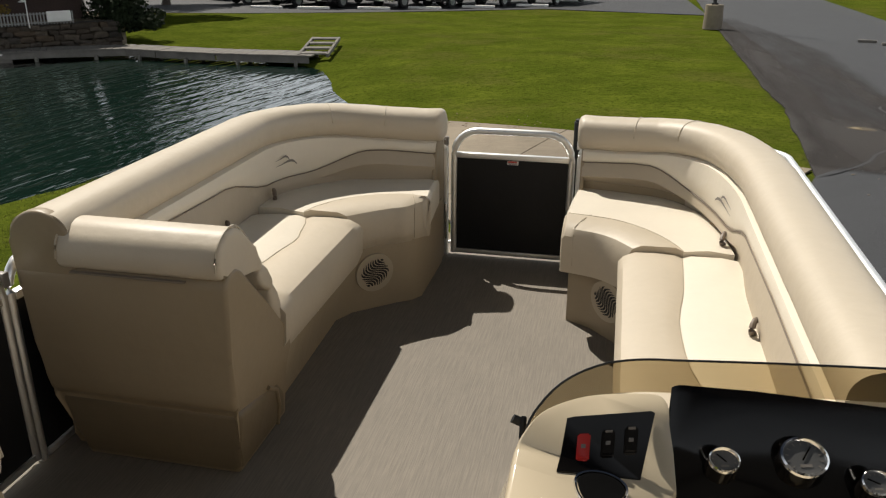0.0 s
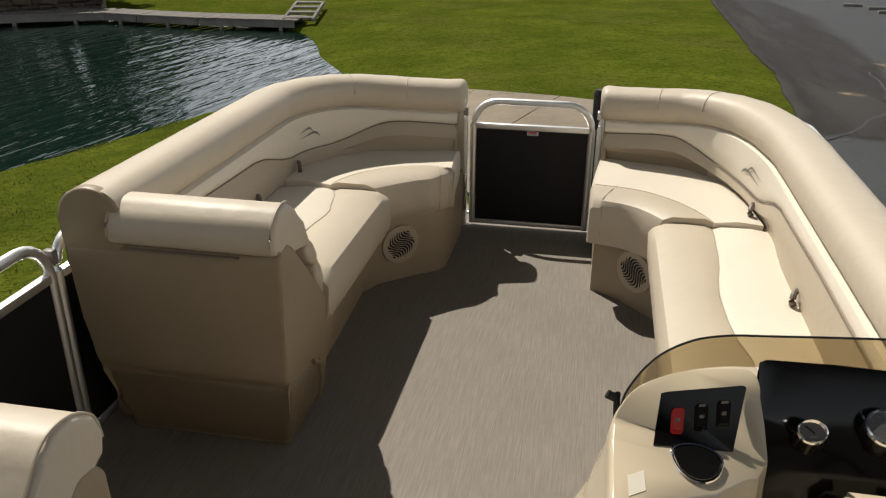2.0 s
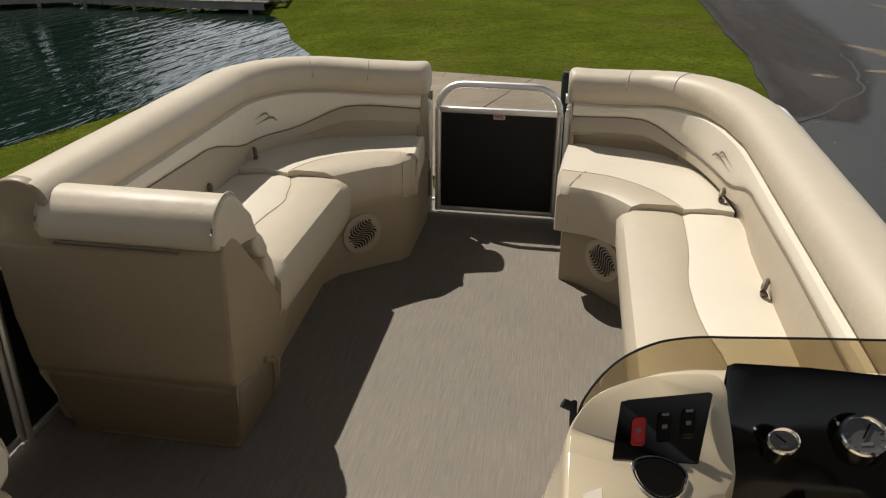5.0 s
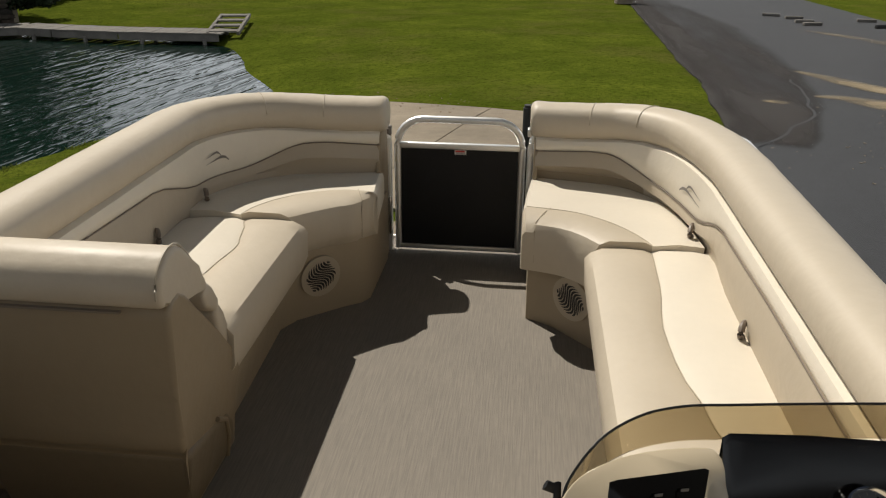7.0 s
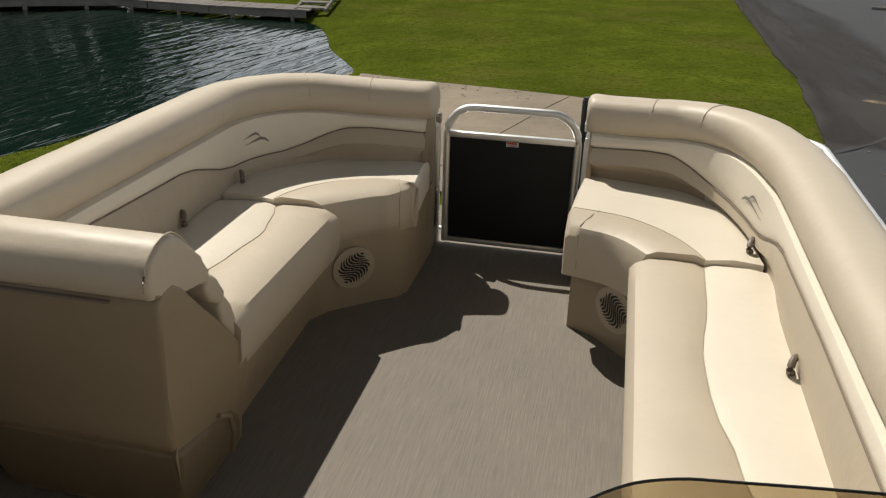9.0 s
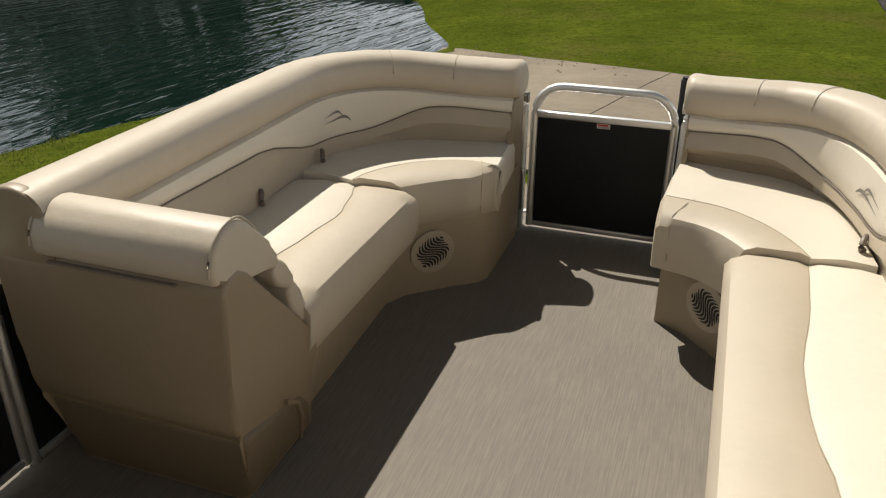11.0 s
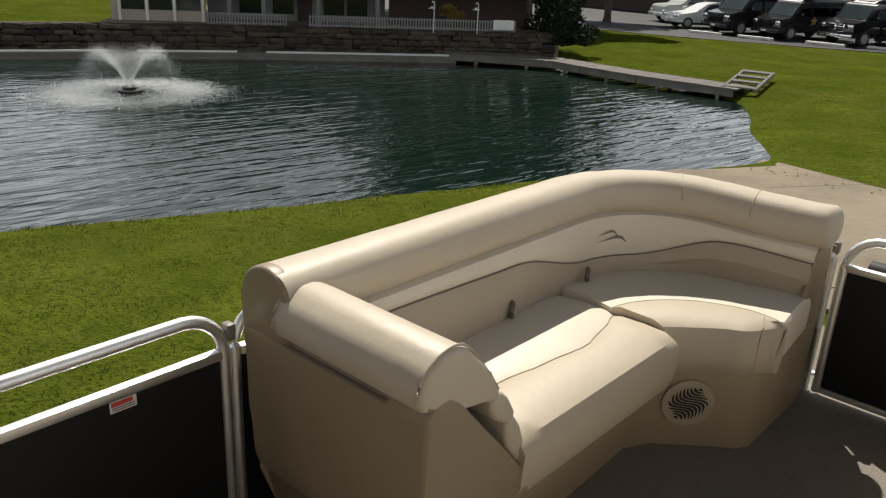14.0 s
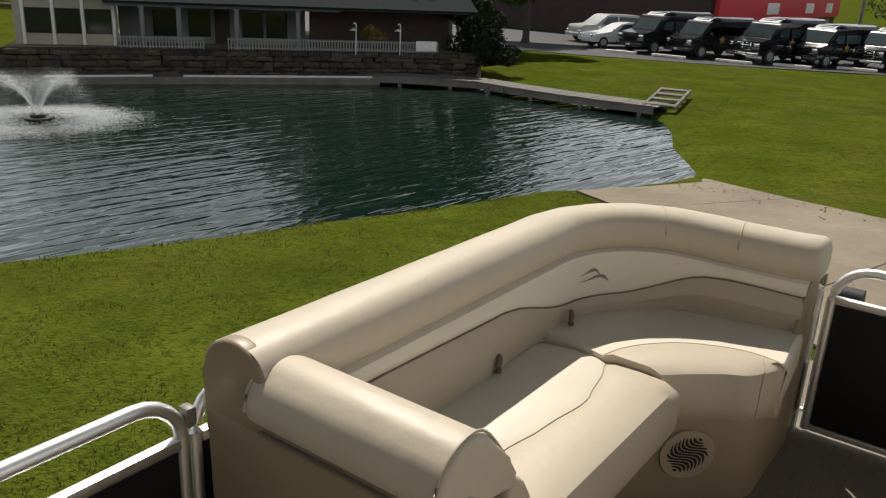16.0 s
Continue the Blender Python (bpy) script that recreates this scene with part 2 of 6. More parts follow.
LEAFDARK = mat("evergreen", (0.018, 0.028, 0.012), 0.8, var=0.5, scale=0.9, spec=0.2)
FOLIAGE_GOLD = mat("ochre_foliage", (0.20, 0.13, 0.02), 0.8, var=0.4, scale=1)
HULLRED = mat("hull_red", (0.62, 0.05, 0.01), 0.2, var=0.06, coat=0.4)
WELL_SHADE = mat("cup_well_shade", (0.003, 0.003, 0.003), 0.9, var=0.3, spec=0.05)
FENCE = mat("fence_paint", (0.30, 0.30, 0.29), 0.6, var=0.1)
BLOCKER = mat("blocker_dark", (0.09, 0.085, 0.08), 0.8, var=0.2, scale=0.5)
SPRAY = mat("spray", (0.85, 0.88, 0.88), 0.4, var=0.05)


def smoked_glass():
    m = bpy.data.materials.new("smoked_acrylic")
    m.use_nodes = True
    nt = m.node_tree
    b = nt.nodes["Principled BSDF"]
    b.inputs["Base Color"].default_value = (0.43, 0.365, 0.245, 1)
    b.inputs["Roughness"].default_value = 0.03
    b.inputs["IOR"].default_value = 1.12
    b.inputs["Transmission Weight"].default_value = 1.0
    return m


def pond_water():
    m = bpy.data.materials.new("pond_water")
    m.use_nodes = True
    nt = m.node_tree
    b = nt.nodes["Principled BSDF"]
    b.inputs["Base Color"].default_value = (0.006, 0.017, 0.013, 1)
    b.inputs["Roughness"].default_value = 0.04
    b.inputs["IOR"].default_value = 1.5
    tc = nt.nodes.new("ShaderNodeTexCoord")
    last = None
    for turn, sc, w, d in ((-80, (0.55, 4.2, 1), 1.0, 1), (-68, (0.35, 1.5, 1), 0.5, 1), (-92, (1.4, 8.0, 1), 0.4, 1)):
        tn = nt.nodes.new("ShaderNodeMapping")
        tn.inputs["Rotation"].default_value = (0, 0, radians(turn))
        nt.links.new(tc.outputs["Object"], tn.inputs["Vector"])
        mp = nt.nodes.new("ShaderNodeMapping")
        mp.inputs["Scale"].default_value = sc
        nt.links.new(tn.outputs[0], mp.inputs["Vector"])
        n = nt.nodes.new("ShaderNodeTexNoise")
        n.inputs["Scale"].default_value = 1.0
        n.inputs["Detail"].default_value = d
        n.inputs["Distortion"].default_value = 0.4
        nt.links.new(mp.outputs[0], n.inputs["Vector"])
        bp = nt.nodes.new("ShaderNodeBump")
        bp.inputs["Strength"].default_value = 0.5 * w
        bp.inputs["Distance"].default_value = 0.06
        nt.links.new(n.outputs["Fac"], bp.inputs["Height"])
        if last:
            nt.links.new(last.outputs[0], bp.inputs["Normal"])
        last = bp
    nt.links.new(last.outputs[0], b.inputs["Normal"])
    return m


def leafy(name, col):
    """A thin leaf that lets some light through."""
    m = mat(name, col, 0.7, var=0.4, scale=0.8, spec=0.2)
    nt = m.node_tree
    b = nt.nodes["Principled BSDF"]
    tr = nt.nodes.new("ShaderNodeBsdfTranslucent")
    nt.links.new(b.inputs["Base Color"].links[0].from_socket, tr.inputs["Color"])
    mx = nt.nodes.new("ShaderNodeMixShader")
    mx.inputs[0].default_value = 0.5
    nt.links.new(b.outputs[0], mx.inputs[1])
    nt.links.new(tr.outputs[0], mx.inputs[2])
    nt.links.new(mx.outputs[0], nt.nodes["Material Output"].inputs["Surface"])
    return m


BLADE = leafy("grass_blade", (0.115, 0.135, 0.022))
LEAF = leafy("leaf_green", (0.065, 0.105, 0.020))
SMOKED = smoked_glass()
WATER = pond_water()


# ---- building helpers ----
def thing(name, label, category, group="", kind="", at=(0, 0, 0)):
    ob = new(name)
    ob.location = at
    return tagged(ob, label, category, group, kind)


def part(name, bm, material, parent=None, label="", smooth=True, auto=35):
    me = bpy.data.meshes.new(name)
    bmesh.ops.recalc_face_normals(bm, faces=bm.faces)
    bm.to_mesh(me)
    bm.free()
    if material:
        me.materials.append(material)
    if smooth:
        me.polygons.foreach_set("use_smooth", [True] * len(me.polygons))
        me.set_sharp_from_angle(angle=radians(auto))
    ob = new(name, me)
    if parent:
        ob.parent = parent
    if label:
        ob["label"] = label
    return ob


def solo(name, bm, material, label, category, group="", kind="", smooth=True):
    return tagged(part(name, bm, material, None, "", smooth), label, category, group, kind)


def box(x0, x1, y0, y1, z0, z1, bevel=0.0, seg=2):
    bm = bmesh.new()
    bmesh.ops.create_cube(bm, size=1)
    for v in bm.verts:
        v.co = ((x0 + x1) / 2 + v.co.x * (x1 - x0), (y0 + y1) / 2 + v.co.y * (y1 - y0), (z0 + z1) / 2 + v.co.z * (z1 - z0))
    if bevel:
        bmesh.ops.bevel(bm, geom=bm.edges[:], offset=bevel, segments=seg, affect="EDGES", profile=0.5)
    return bm


def merge(*bms):
    out = bmesh.new()
    for b in bms:
        me = bpy.data.meshes.new("tmp")
        b.to_mesh(me)
        b.free()
        out.from_mesh(me)
        bpy.data.meshes.remove(me)
    return out


def moved(bm, m):
    bmesh.ops.transform(bm, matrix=m, verts=bm.verts)
    return bm


def loft(rings, closed=True, caps=True):
    """Skin over rings of equally many points."""
    bm = bmesh.new()
    vs = [[bm.verts.new(p) for p in r] for r in rings]
    n = len(rings[0])
    for a, b in zip(vs, vs[1:]):
        for i in range(n if closed else n - 1):
            j = (i + 1) % n
            bm.faces.new((a[i], a[j], b[j], b[i]))
    if caps and closed:
        bm.faces.new(vs[0][::-1])
        bm.faces.new(vs[-1])
    return bm


def tube(path, r, seg=10, closed=False):
    """A round bar along points."""
    pts = [Vector(p) for p in path]
    rings = []
    up = Vector((0, 0, 1))
    n = len(pts)
    for i, p in enumerate(pts):
        a = pts[(i - 1) % n] if closed or i else p
        b = pts[(i + 1) % n] if closed or i < n - 1 else p
        d = (b - a).normalized()
        side = d.cross(up)
        if side.length < 0.2:
            side = d.cross(Vector((0, 1, 0)))
        side.normalize()
        top = side.cross(d)
        rings.append([p + side * (r * math.cos(t)) + top * (r * math.sin(t)) for t in [k * math.tau / seg for k in range(seg)]])
    if closed:
        rings.append(rings[0])
    bm = loft(rings, caps=not closed)
    if closed:
        bmesh.ops.remove_doubles(bm, verts=bm.verts, dist=1e-6)
    return bm


def prism(poly, axis, lo, hi, bevel=0.0, seg=3):
    """A polygon in the two other axes, drawn out along one axis."""
    bm = bmesh.new()

    def put(u, v, w):
        return {"x": (w, u, v), "y": (u, w, v), "z": (u, v, w)}[axis]
    a = [bm.verts.new(put(u, v, lo)) for u, v in poly]
    b = [bm.verts.new(put(u, v, hi)) for u, v in poly]
    n = len(poly)
    for i in range(n):
        j = (i + 1) % n
        bm.faces.new((a[i], a[j], b[j], b[i]))
    bm.faces.new(a[::-1])
    bm.faces.new(b)
    if bevel:
        bmesh.ops.bevel(bm, geom=bm.edges[:], offset=bevel, segments=seg, affect="EDGES", profile=0.5, clamp_overlap=True)
    return bm


def disc(r, z0, z1, seg=32, at=(0, 0)):
    return prism([(at[0] + r * math.cos(k * math.tau / seg), at[1] + r * math.sin(k * math.tau / seg)) for k in range(seg)], "z", z0, z1)


def spline(pts, n):
    """Points of a smooth curve through the given ones."""
    pts = [Vector(p) for p in pts]
    out = []
    for i in range(len(pts) - 1):
        p0, p1, p2, p3 = pts[max(i - 1, 0)], pts[i], pts[i + 1], pts[min(i + 2, len(pts) - 1)]
        for k in range(n):
            t = k / n
            out.append(0.5 * ((2 * p1) + (p2 - p0) * t + (2 * p0 - 5 * p1 + 4 * p2 - p3) * t * t + (3 * p1 - p0 - 3 * p2 + p3) * t ** 3))
    return out + [pts[-1]]


def arc(cx, cy, r, a0, a1, n):
    return [(cx + r * math.cos(radians(a0 + (a1 - a0) * k / n)), cy + r * math.sin(radians(a0 + (a1 - a0) * k / n))) for k in range(n + 1)]

# ---- the ground, the pond and the paving ----
WATER_Z = -1.85
SHORE = [(-14.5, -14), (-11.6, -6.0), (-10.3, -2.2), (-9.40, 0.30), (-8.35, 2.65), (-7.55, 4.75), (-6.95, 6.2), (-6.17, 8.65), (-5.72, 9.0),
         (-5.20, 10.2), (-4.70, 11.9), (-5.05, 12.9), (-6.05, 14.5), (-6.80, 16.2), (-8.05, 18.2), (-10.95, 19.28), (-15.08, 19.81), (-17.7, 18.28), (-19.36, 16.27), (-22.34, 11.57), (-24.18, 8.35), (-27.8, 0.86), (-31, -14)]
SHORE = [(p.x, p.y) for p in spline([(x, y, 0) for x, y in SHORE], 3)]


def inside(x, y):
    """How far a place lies inside the pond (below 0: on land)."""
    odd, near = False, 1e9
    for (ax, ay), (bx, by) in zip(SHORE, SHORE[1:] + SHORE[:1]):
        if (ay > y) != (by > y) and x < (bx - ax) * (y - ay) / (by - ay) + ax:
            odd = not odd
        t = max(0, min(1, ((x - ax) * (bx - ax) + (y - ay) * (by - ay)) / ((bx - ax) ** 2 + (by - ay) ** 2)))
        near = min(near, math.hypot(x - ax - t * (bx - ax), y - ay - t * (by - ay)))
    return near if odd else -near


def land(x, y):
    """The height of the ground."""
    d = inside(x, y)
    base = -1.19 - 0.55 * min(1, max(0, (y - 8) / 26))
    if d > -6.5 and d < 0:
        t = max(0, 1 + d / 6.5)
        base = base * (1 - t ** 1.5) + -1.74 * t ** 1.5
    if d >= 0:
        base = -1.74 - min(0.8, d * 0.5)
    return base + 0.02 * noise.noise((x * 0.5, y * 0.5, 0)) * (1 if x < 3 else 0)


def ground_sheet():
    xs = [-400, -200, -100, -60, -45, -36] + [-31 + 0.62 * k for k in range(34)] + [-9.9 + 0.28 * k for k in range(20)] + [-4.2 + 0.62 * k for k in range(13)] + [4.5, 7, 10, 14, 20, 30, 50, 100, 200, 400]
    ys = [-400, -200, -100, -50, -30] + [-20 + 2 * k for k in range(8)] + [-5 + 0.32 * k for k in range(74)] + [19.0, 19.7, 20.4, 21] + [23, 27, 31, 36, 42, 50, 70, 120, 250, 600]
    bm = bmesh.new()
    grid = [[bm.verts.new((x, y, land(x, y))) for x in xs] for y in ys]
    for a, b in zip(grid, grid[1:]):
        for i in range(len(xs) - 1):
            bm.faces.new((a[i], a[i + 1], b[i + 1], b[i]))
    return bm


ground = solo("ground", ground_sheet(), GRASS, "mown green lawn sloping down to a pond", "ground", kind="structure")


def sheet(poly, lift, step=1.2):
    """A thin paving sheet laid over the ground inside a polygon."""
    x0, x1 = min(p[0] for p in poly), max(p[0] for p in poly)
    bm = bmesh.new()
    vs = [bm.verts.new((x, y, 0)) for x, y in poly]
    f = bm.faces.new(vs)
    y0, y1 = min(p[1] for p in poly), max(p[1] for p in poly)
    for k in range(1, int((x1 - x0) / step)):
        bmesh.ops.bisect_plane(bm, geom=bm.verts[:] + bm.edges[:] + bm.faces[:], plane_co=(x0 + k * step, 0, 0), plane_no=(1, 0, 0))
    for k in range(1, int((y1 - y0) / step)):
        bmesh.ops.bisect_plane(bm, geom=bm.verts[:] + bm.edges[:] + bm.faces[:], plane_co=(0, y0 + k * step, 0), plane_no=(0, 1, 0))
    for v in bm.verts:
        v.co.z = land(v.co.x, v.co.y) + lift
    ext = bmesh.ops.extrude_face_region(bm, geom=bm.faces[:])
    for v in [g for g in ext["geom"] if isinstance(g, bmesh.types.BMVert)]:
        v.co.z += 0.025
    return bm


def wavy(pts, amp, step=0.5, seed=0):
    """An outline with uneven edges."""
    out = []
    for (ax, ay), (bx, by) in zip(pts, pts[1:]):
        n = max(1, int(math.hypot(bx - ax, by - ay) / step))
        for k in range(n):
            t = k / n
            x, y = ax + (bx - ax) * t, ay + (by - ay) * t
            out.append((x + amp * noise.noise((x * 1.3, y * 1.3, seed)), y + amp * noise.noise((x * 1.3, y * 1.3, seed + 9))))
    return out + [pts[-1]]


water = bmesh.new()
bmesh.ops.create_grid(water, x_segments=1, y_segments=1, size=1)
moved(water, Matrix.Translation((-17, 0, WATER_Z)) @ Matrix.Diagonal((15, 20, 1, 1)))
solo("water", water, WATER, "dark green rippled water of a pond", "water", kind="structure")

road_edge = wavy([(4.28, 36.64), (3.97, 26.76), (3.53, 14.58), (3.46, 11.47), (3.02, 6.45)], 0.06, 0.4, 3)
solo("road", sheet([(3.02, 6.45), (3.82, 7.43), (4.36, 12.65), (4.68, 21.63), (4.76, 32.93), (4.28, 36.64)] + road_edge[1:-1], 0.010, 2.5), ASPHALT_STRIP,
     "dark asphalt drive with uneven edges", "road", kind="structure")
solo("pavement", sheet([(4.3, 36.64), (4.76, 32.93), (4.68, 21.63), (4.36, 12.65), (3.82, 7.43), (4.46, 8.21), (10.18, 10.85), (10.7, 18.37), (11.54, 22.76), (11.88, 52.62), (4.72, 54)], 0.009, 2.5), ASPHALT,
     "grey asphalt drive beside the worn strip", "pavement", kind="structure")
solo("pavement", sheet([(10.18, 10.85), (4.46, 8.21), (3.02, 6.45), (2.2, 4.24), (0.85, 3.17), (0.8, -30), (40, -30), (33.46, 7.75)][::-1], 0.014, 4.0), ASPHALT,
     "dark grey asphalt yard beside the boat", "pavement", kind="structure")
lot = sheet([(-31.93, 28.73), (-25.44, 30.06), (-17.87, 31.95), (-9.63, 35.38), (-3.57, 38.49), (4.29, 36.64), (3.25, 75), (-60, 75), (-60, 24)], 0.006, 4.0)
solo("parking_lot", lot, ASPHALT, "dark asphalt parking lot behind the lawn", "parking lot", kind="structure")

# concrete apron that runs down into the pond, with its joints
apron = thing("ramp_slab", "pale concrete boat ramp slabs running into the pond", "ramp", kind="structure")
edge = [(-5.9, 13.1), (-4.2, 11.1), (-2.65, 9.95), (-0.25, 8.75), (3.06, 6.82)]
low = [(-7.1, 10.1), (-5.75, 8.75), (-4.4, 7.6), (-1.56, 3.97), (0.83, 2.95)]
for k in range(4):
    q = [edge[k], edge[k + 1], low[k + 1], low[k]]
    c = Vector((sum(p[0] for p in q) / 4, sum(p[1] for p in q) / 4))
    q = [tuple(c + (Vector(p) - c) * 0.994) for p in q]
    part("slab", sheet(q, 0.012, 0.8), CONCRETE, apron)
part("slab", sheet([(0.77, 2.88), (-1.6, 3.62), (-1.9, -9), (0.77, -9)], 0.012, 1.5), CONCRETE, apron)

random.seed(4)
bm = bmesh.new()
for k in range(110):
    u = random.random() ** 1.8
    x, y = -5.0 + 4.2 * u + random.gauss(0, 0.35), 10.6 - 1.6 * u + random.gauss(0, 0.5)
    if inside(x, y) > -0.05:
        continue
    s = random.uniform(0.012, 0.03)
    a = random.uniform(0, 6.3)
    z = land(x, y) + 0.042
    vs = [bm.verts.new((x + s * math.cos(a + b) * r, y + s * math.sin(a + b) * r, z + h)) for b, r, h in ((0, 1.4, 0.012), (1.5, 0.6, 0), (3.1, 1.2, 0.01), (4.6, 0.7, 0.002))]
    bm.faces.new(vs)
solo("fallen_leaves", bm, LEAF_DRY, "scattered dry brown leaves on the concrete", "leaves", kind="stuff", smooth=False)

# sandy wash streaks, a bare patch and cracks in the asphalt
def streak(way, label, material=SAND, name="sand_streak", category="sand", hard=2):
    """A thin layer along a line, densest in its middle."""
    verts, faces, cover = [], [], []
    way = [(a[0] + (b[0] - a[0]) * k / 6, a[1] + (b[1] - a[1]) * k / 6, a[2] + (b[2] - a[2]) * k / 6, a[3] + (b[3] - a[3]) * k / 6) for a, b in zip(way, way[1:]) for k in range(6)] + [way[-1]]
    for i, (x, y, hw, c) in enumerate(way):
        a, b = way[max(0, i - 1)], way[min(len(way) - 1, i + 1)]
        d = Vector((b[0] - a[0], b[1] - a[1])).normalized()
        for q in range(-4, 5):
            px, py = x - d.y * hw * q / 4, y + d.x * hw * q / 4
            px += 0.12 * noise.noise((px, py, 3.0))
            py += 0.12 * noise.noise((px, py, 7.0))
            verts.append((px, py, land(px, py) + (0.046 if material is SAND else 0.041)))
            cover.append(c * (1 - (q / 4) ** hard) * (0 if i in (0, len(way) - 1) else 1))
        if i:
            k = i * 9
            faces += [(k - 9 + q, k - 8 + q, k + 1 + q, k + q) for q in range(8)]
    me = bpy.data.meshes.new(name)
    me.from_pydata(verts, [], faces)
    at = me.attributes.new("cover", "FLOAT", "POINT")
    at.data.foreach_set("value", cover)
    me.materials.append(material)
    tagged(new(name, me), label, category, kind="structure")


streak([(3.5, 6.73, 0.55, 0.8), (3.92, 8.08, 0.72, 1.0), (4.31, 10.14, 0.92, 1.0), (4.53, 12.63, 1.15, 1.0), (4.81, 16.6, 1.3, 1.0), (5.03, 21.58, 1.35, 0.9), (4.97, 29.58, 0.9, 0.6), (4.93, 35.7, 0.5, 0.2)], "worn dark brown strip of the asphalt drive", ASPHALT_OLD, "worn_strip", "road", 6)
streak([(5.53, 12.99, 0.10, 0.6), (5.94, 12.23, 0.28, 1.0), (6.44, 11.16, 0.36, 1.0), (7.11, 10.37, 0.42, 0.9), (8.8, 8.66, 0.4, 0.7), (10.1, 7.36, 0.4, 0.3)], "pale washed sand lying on the asphalt")
streak([(5.07, 10.19, 0.08, 0.6), (5.6, 10.07, 0.28, 1.0), (6.07, 9.61, 0.55, 1.0), (6.63, 9.19, 0.55, 1.0), (7.99, 7.87, 0.6, 0.8), (9.26, 6.55, 0.6, 0.4)], "ochre washed sand lying on the asphalt")
streak([(7.92, 20.8, 0.2, 0.3), (8.91, 19.05, 0.35, 0.5), (9.41, 17.29, 0.35, 0.5), (9.56, 15.39, 0.3, 0.3)], "thin pale sand lying on the asphalt")
streak([(4.11, 9.6, 0.1, 0.5), (4.33, 9.59, 0.2, 0.8), (4.56, 9.58, 0.1, 0.4)], "small sandy patch on the drive")
random.seed(14)
for x, y in ((8.29, 25), (8.78, 24.12), (8.75, 22.94), (8.75, 22.15), (10.84, 23.57)):
    solo("timber_block", moved(box(-0.28, 0.28, -0.07, 0.07, 0.0, 0.09, 0.01), Matrix.Translation((x, y, land(x, y) + 0.036)) @ Matrix.Rotation(random.uniform(-0.3, 0.2), 4, "Z")), TIMBER, "short weathered timber block lying on the asphalt", "timber", "timber blocks")
line = wavy([(3.04, 6.4), (3.64, 6.99), (4.28, 8.13), (4.61, 8.59), (4.98, 10.16), (5.22, 11.93)], 0.10, 0.2, 8)
crack = loft([[(x - 0.02, y + 0.01, land(x, y) + 0.043), (x + 0.02, y - 0.01, land(x, y) + 0.043)] for x, y in line], closed=False)
solo("asphalt_joint", crack, RUBBER, "dark tar-filled joint between two asphalt areas", "joint", kind="structure")

# loose gravel and paint flakes on the yard
random.seed(9)
bm = bmesh.new()
for k in range(45):
    x, y = random.gauss(4.6, 0.9), random.gauss(6.2, 1.2)
    if x < 2.6 or (x < 3.3 and y > 6.0):
        continue
    s = random.choice((0.008, 0.010, 0.014, 0.02))
    bmesh.ops.create_cube(bm, size=1, matrix=Matrix.Translation((x, y, land(x, y) + 0.045)) @ Matrix.Rotation(random.random() * 6, 4, "Z") @ Matrix.Diagonal((s * 2, s, 0.006, 1)))
solo("gravel_bits", bm, CONCRETE, "pale gravel bits scattered on the asphalt", "gravel", kind="stuff", smooth=False)

# grass tufts on the lawn beside the boat
random.seed(2)
verts, faces = [], []
n = 0
near_bank = [(a, b) for a, b in zip(SHORE, SHORE[1:]) if -6 < a[1] < 7.4]
while n < 1500:
    a, b = random.choice(near_bank)
    t = random.random()
    off = abs(random.gauss(0.0, 0.14)) + 0.03
    e = Vector((b[0] - a[0], b[1] - a[1])).normalized()
    x, y = a[0] + (b[0] - a[0]) * t + e.y * off, a[1] + (b[1] - a[1]) * t - e.x * off
    if noise.noise((x * 1.7, y * 1.7, 2)) < 0.05:
        continue
    z = land(x, y)
    h = random.uniform(0.02, 0.08) * (0.8 + 0.8 * max(0, noise.noise((x * 1.1, y * 1.1, 4))))
    a = random.uniform(0, 6.3)
    w = random.uniform(0.004, 0.009)
    lx, ly = random.gauss(0, 0.35) * h, random.gauss(0, 0.35) * h
    i = len(verts)
    verts += [(x - w * math.cos(a), y - w * math.sin(a), z - 0.005), (x + w * math.cos(a), y + w * math.sin(a), z - 0.005), (x + lx, y + ly, z + h)]
    faces.append((i, i + 1, i + 2))
    n += 1
while n < 17500:
    x, y = random.uniform(-9.6, -1.5), random.uniform(-2.5, 8.6)
    if inside(x, y) > -0.1 or random.random() > 0.35 + 0.9 * noise.noise((x * 1.9, y * 1.9, 5)):
        continue
    if (x > -1.95 and y < 3.6) or y > 4.3 - 1.15 * (x + 1.6) - 0.3:
        continue
    z = land(x, y)
    h = random.uniform(0.012, 0.045) * (0.7 + 1.1 * max(0, noise.noise((x * 2.3, y * 2.3, 7))))
    a = random.uniform(0, 6.3)
    w = random.uniform(0.004, 0.010)
    lx, ly = random.gauss(0, 0.6) * h, random.gauss(0, 0.6) * h
    i = len(verts)
    verts += [(x - w * math.cos(a), y - w * math.sin(a), z - 0.005), (x + w * math.cos(a), y + w * math.sin(a), z - 0.005), (x + lx, y + ly, z + h)]
    faces.append((i, i + 1, i + 2))
    n += 1
me = bpy.data.meshes.new("lawn_grass")
me.from_pydata(verts, [], faces)
me.materials.append(BLADE)
tagged(new("lawn_grass", me), "short green grass blades with weeds along the bank", "grass", kind="stuff")

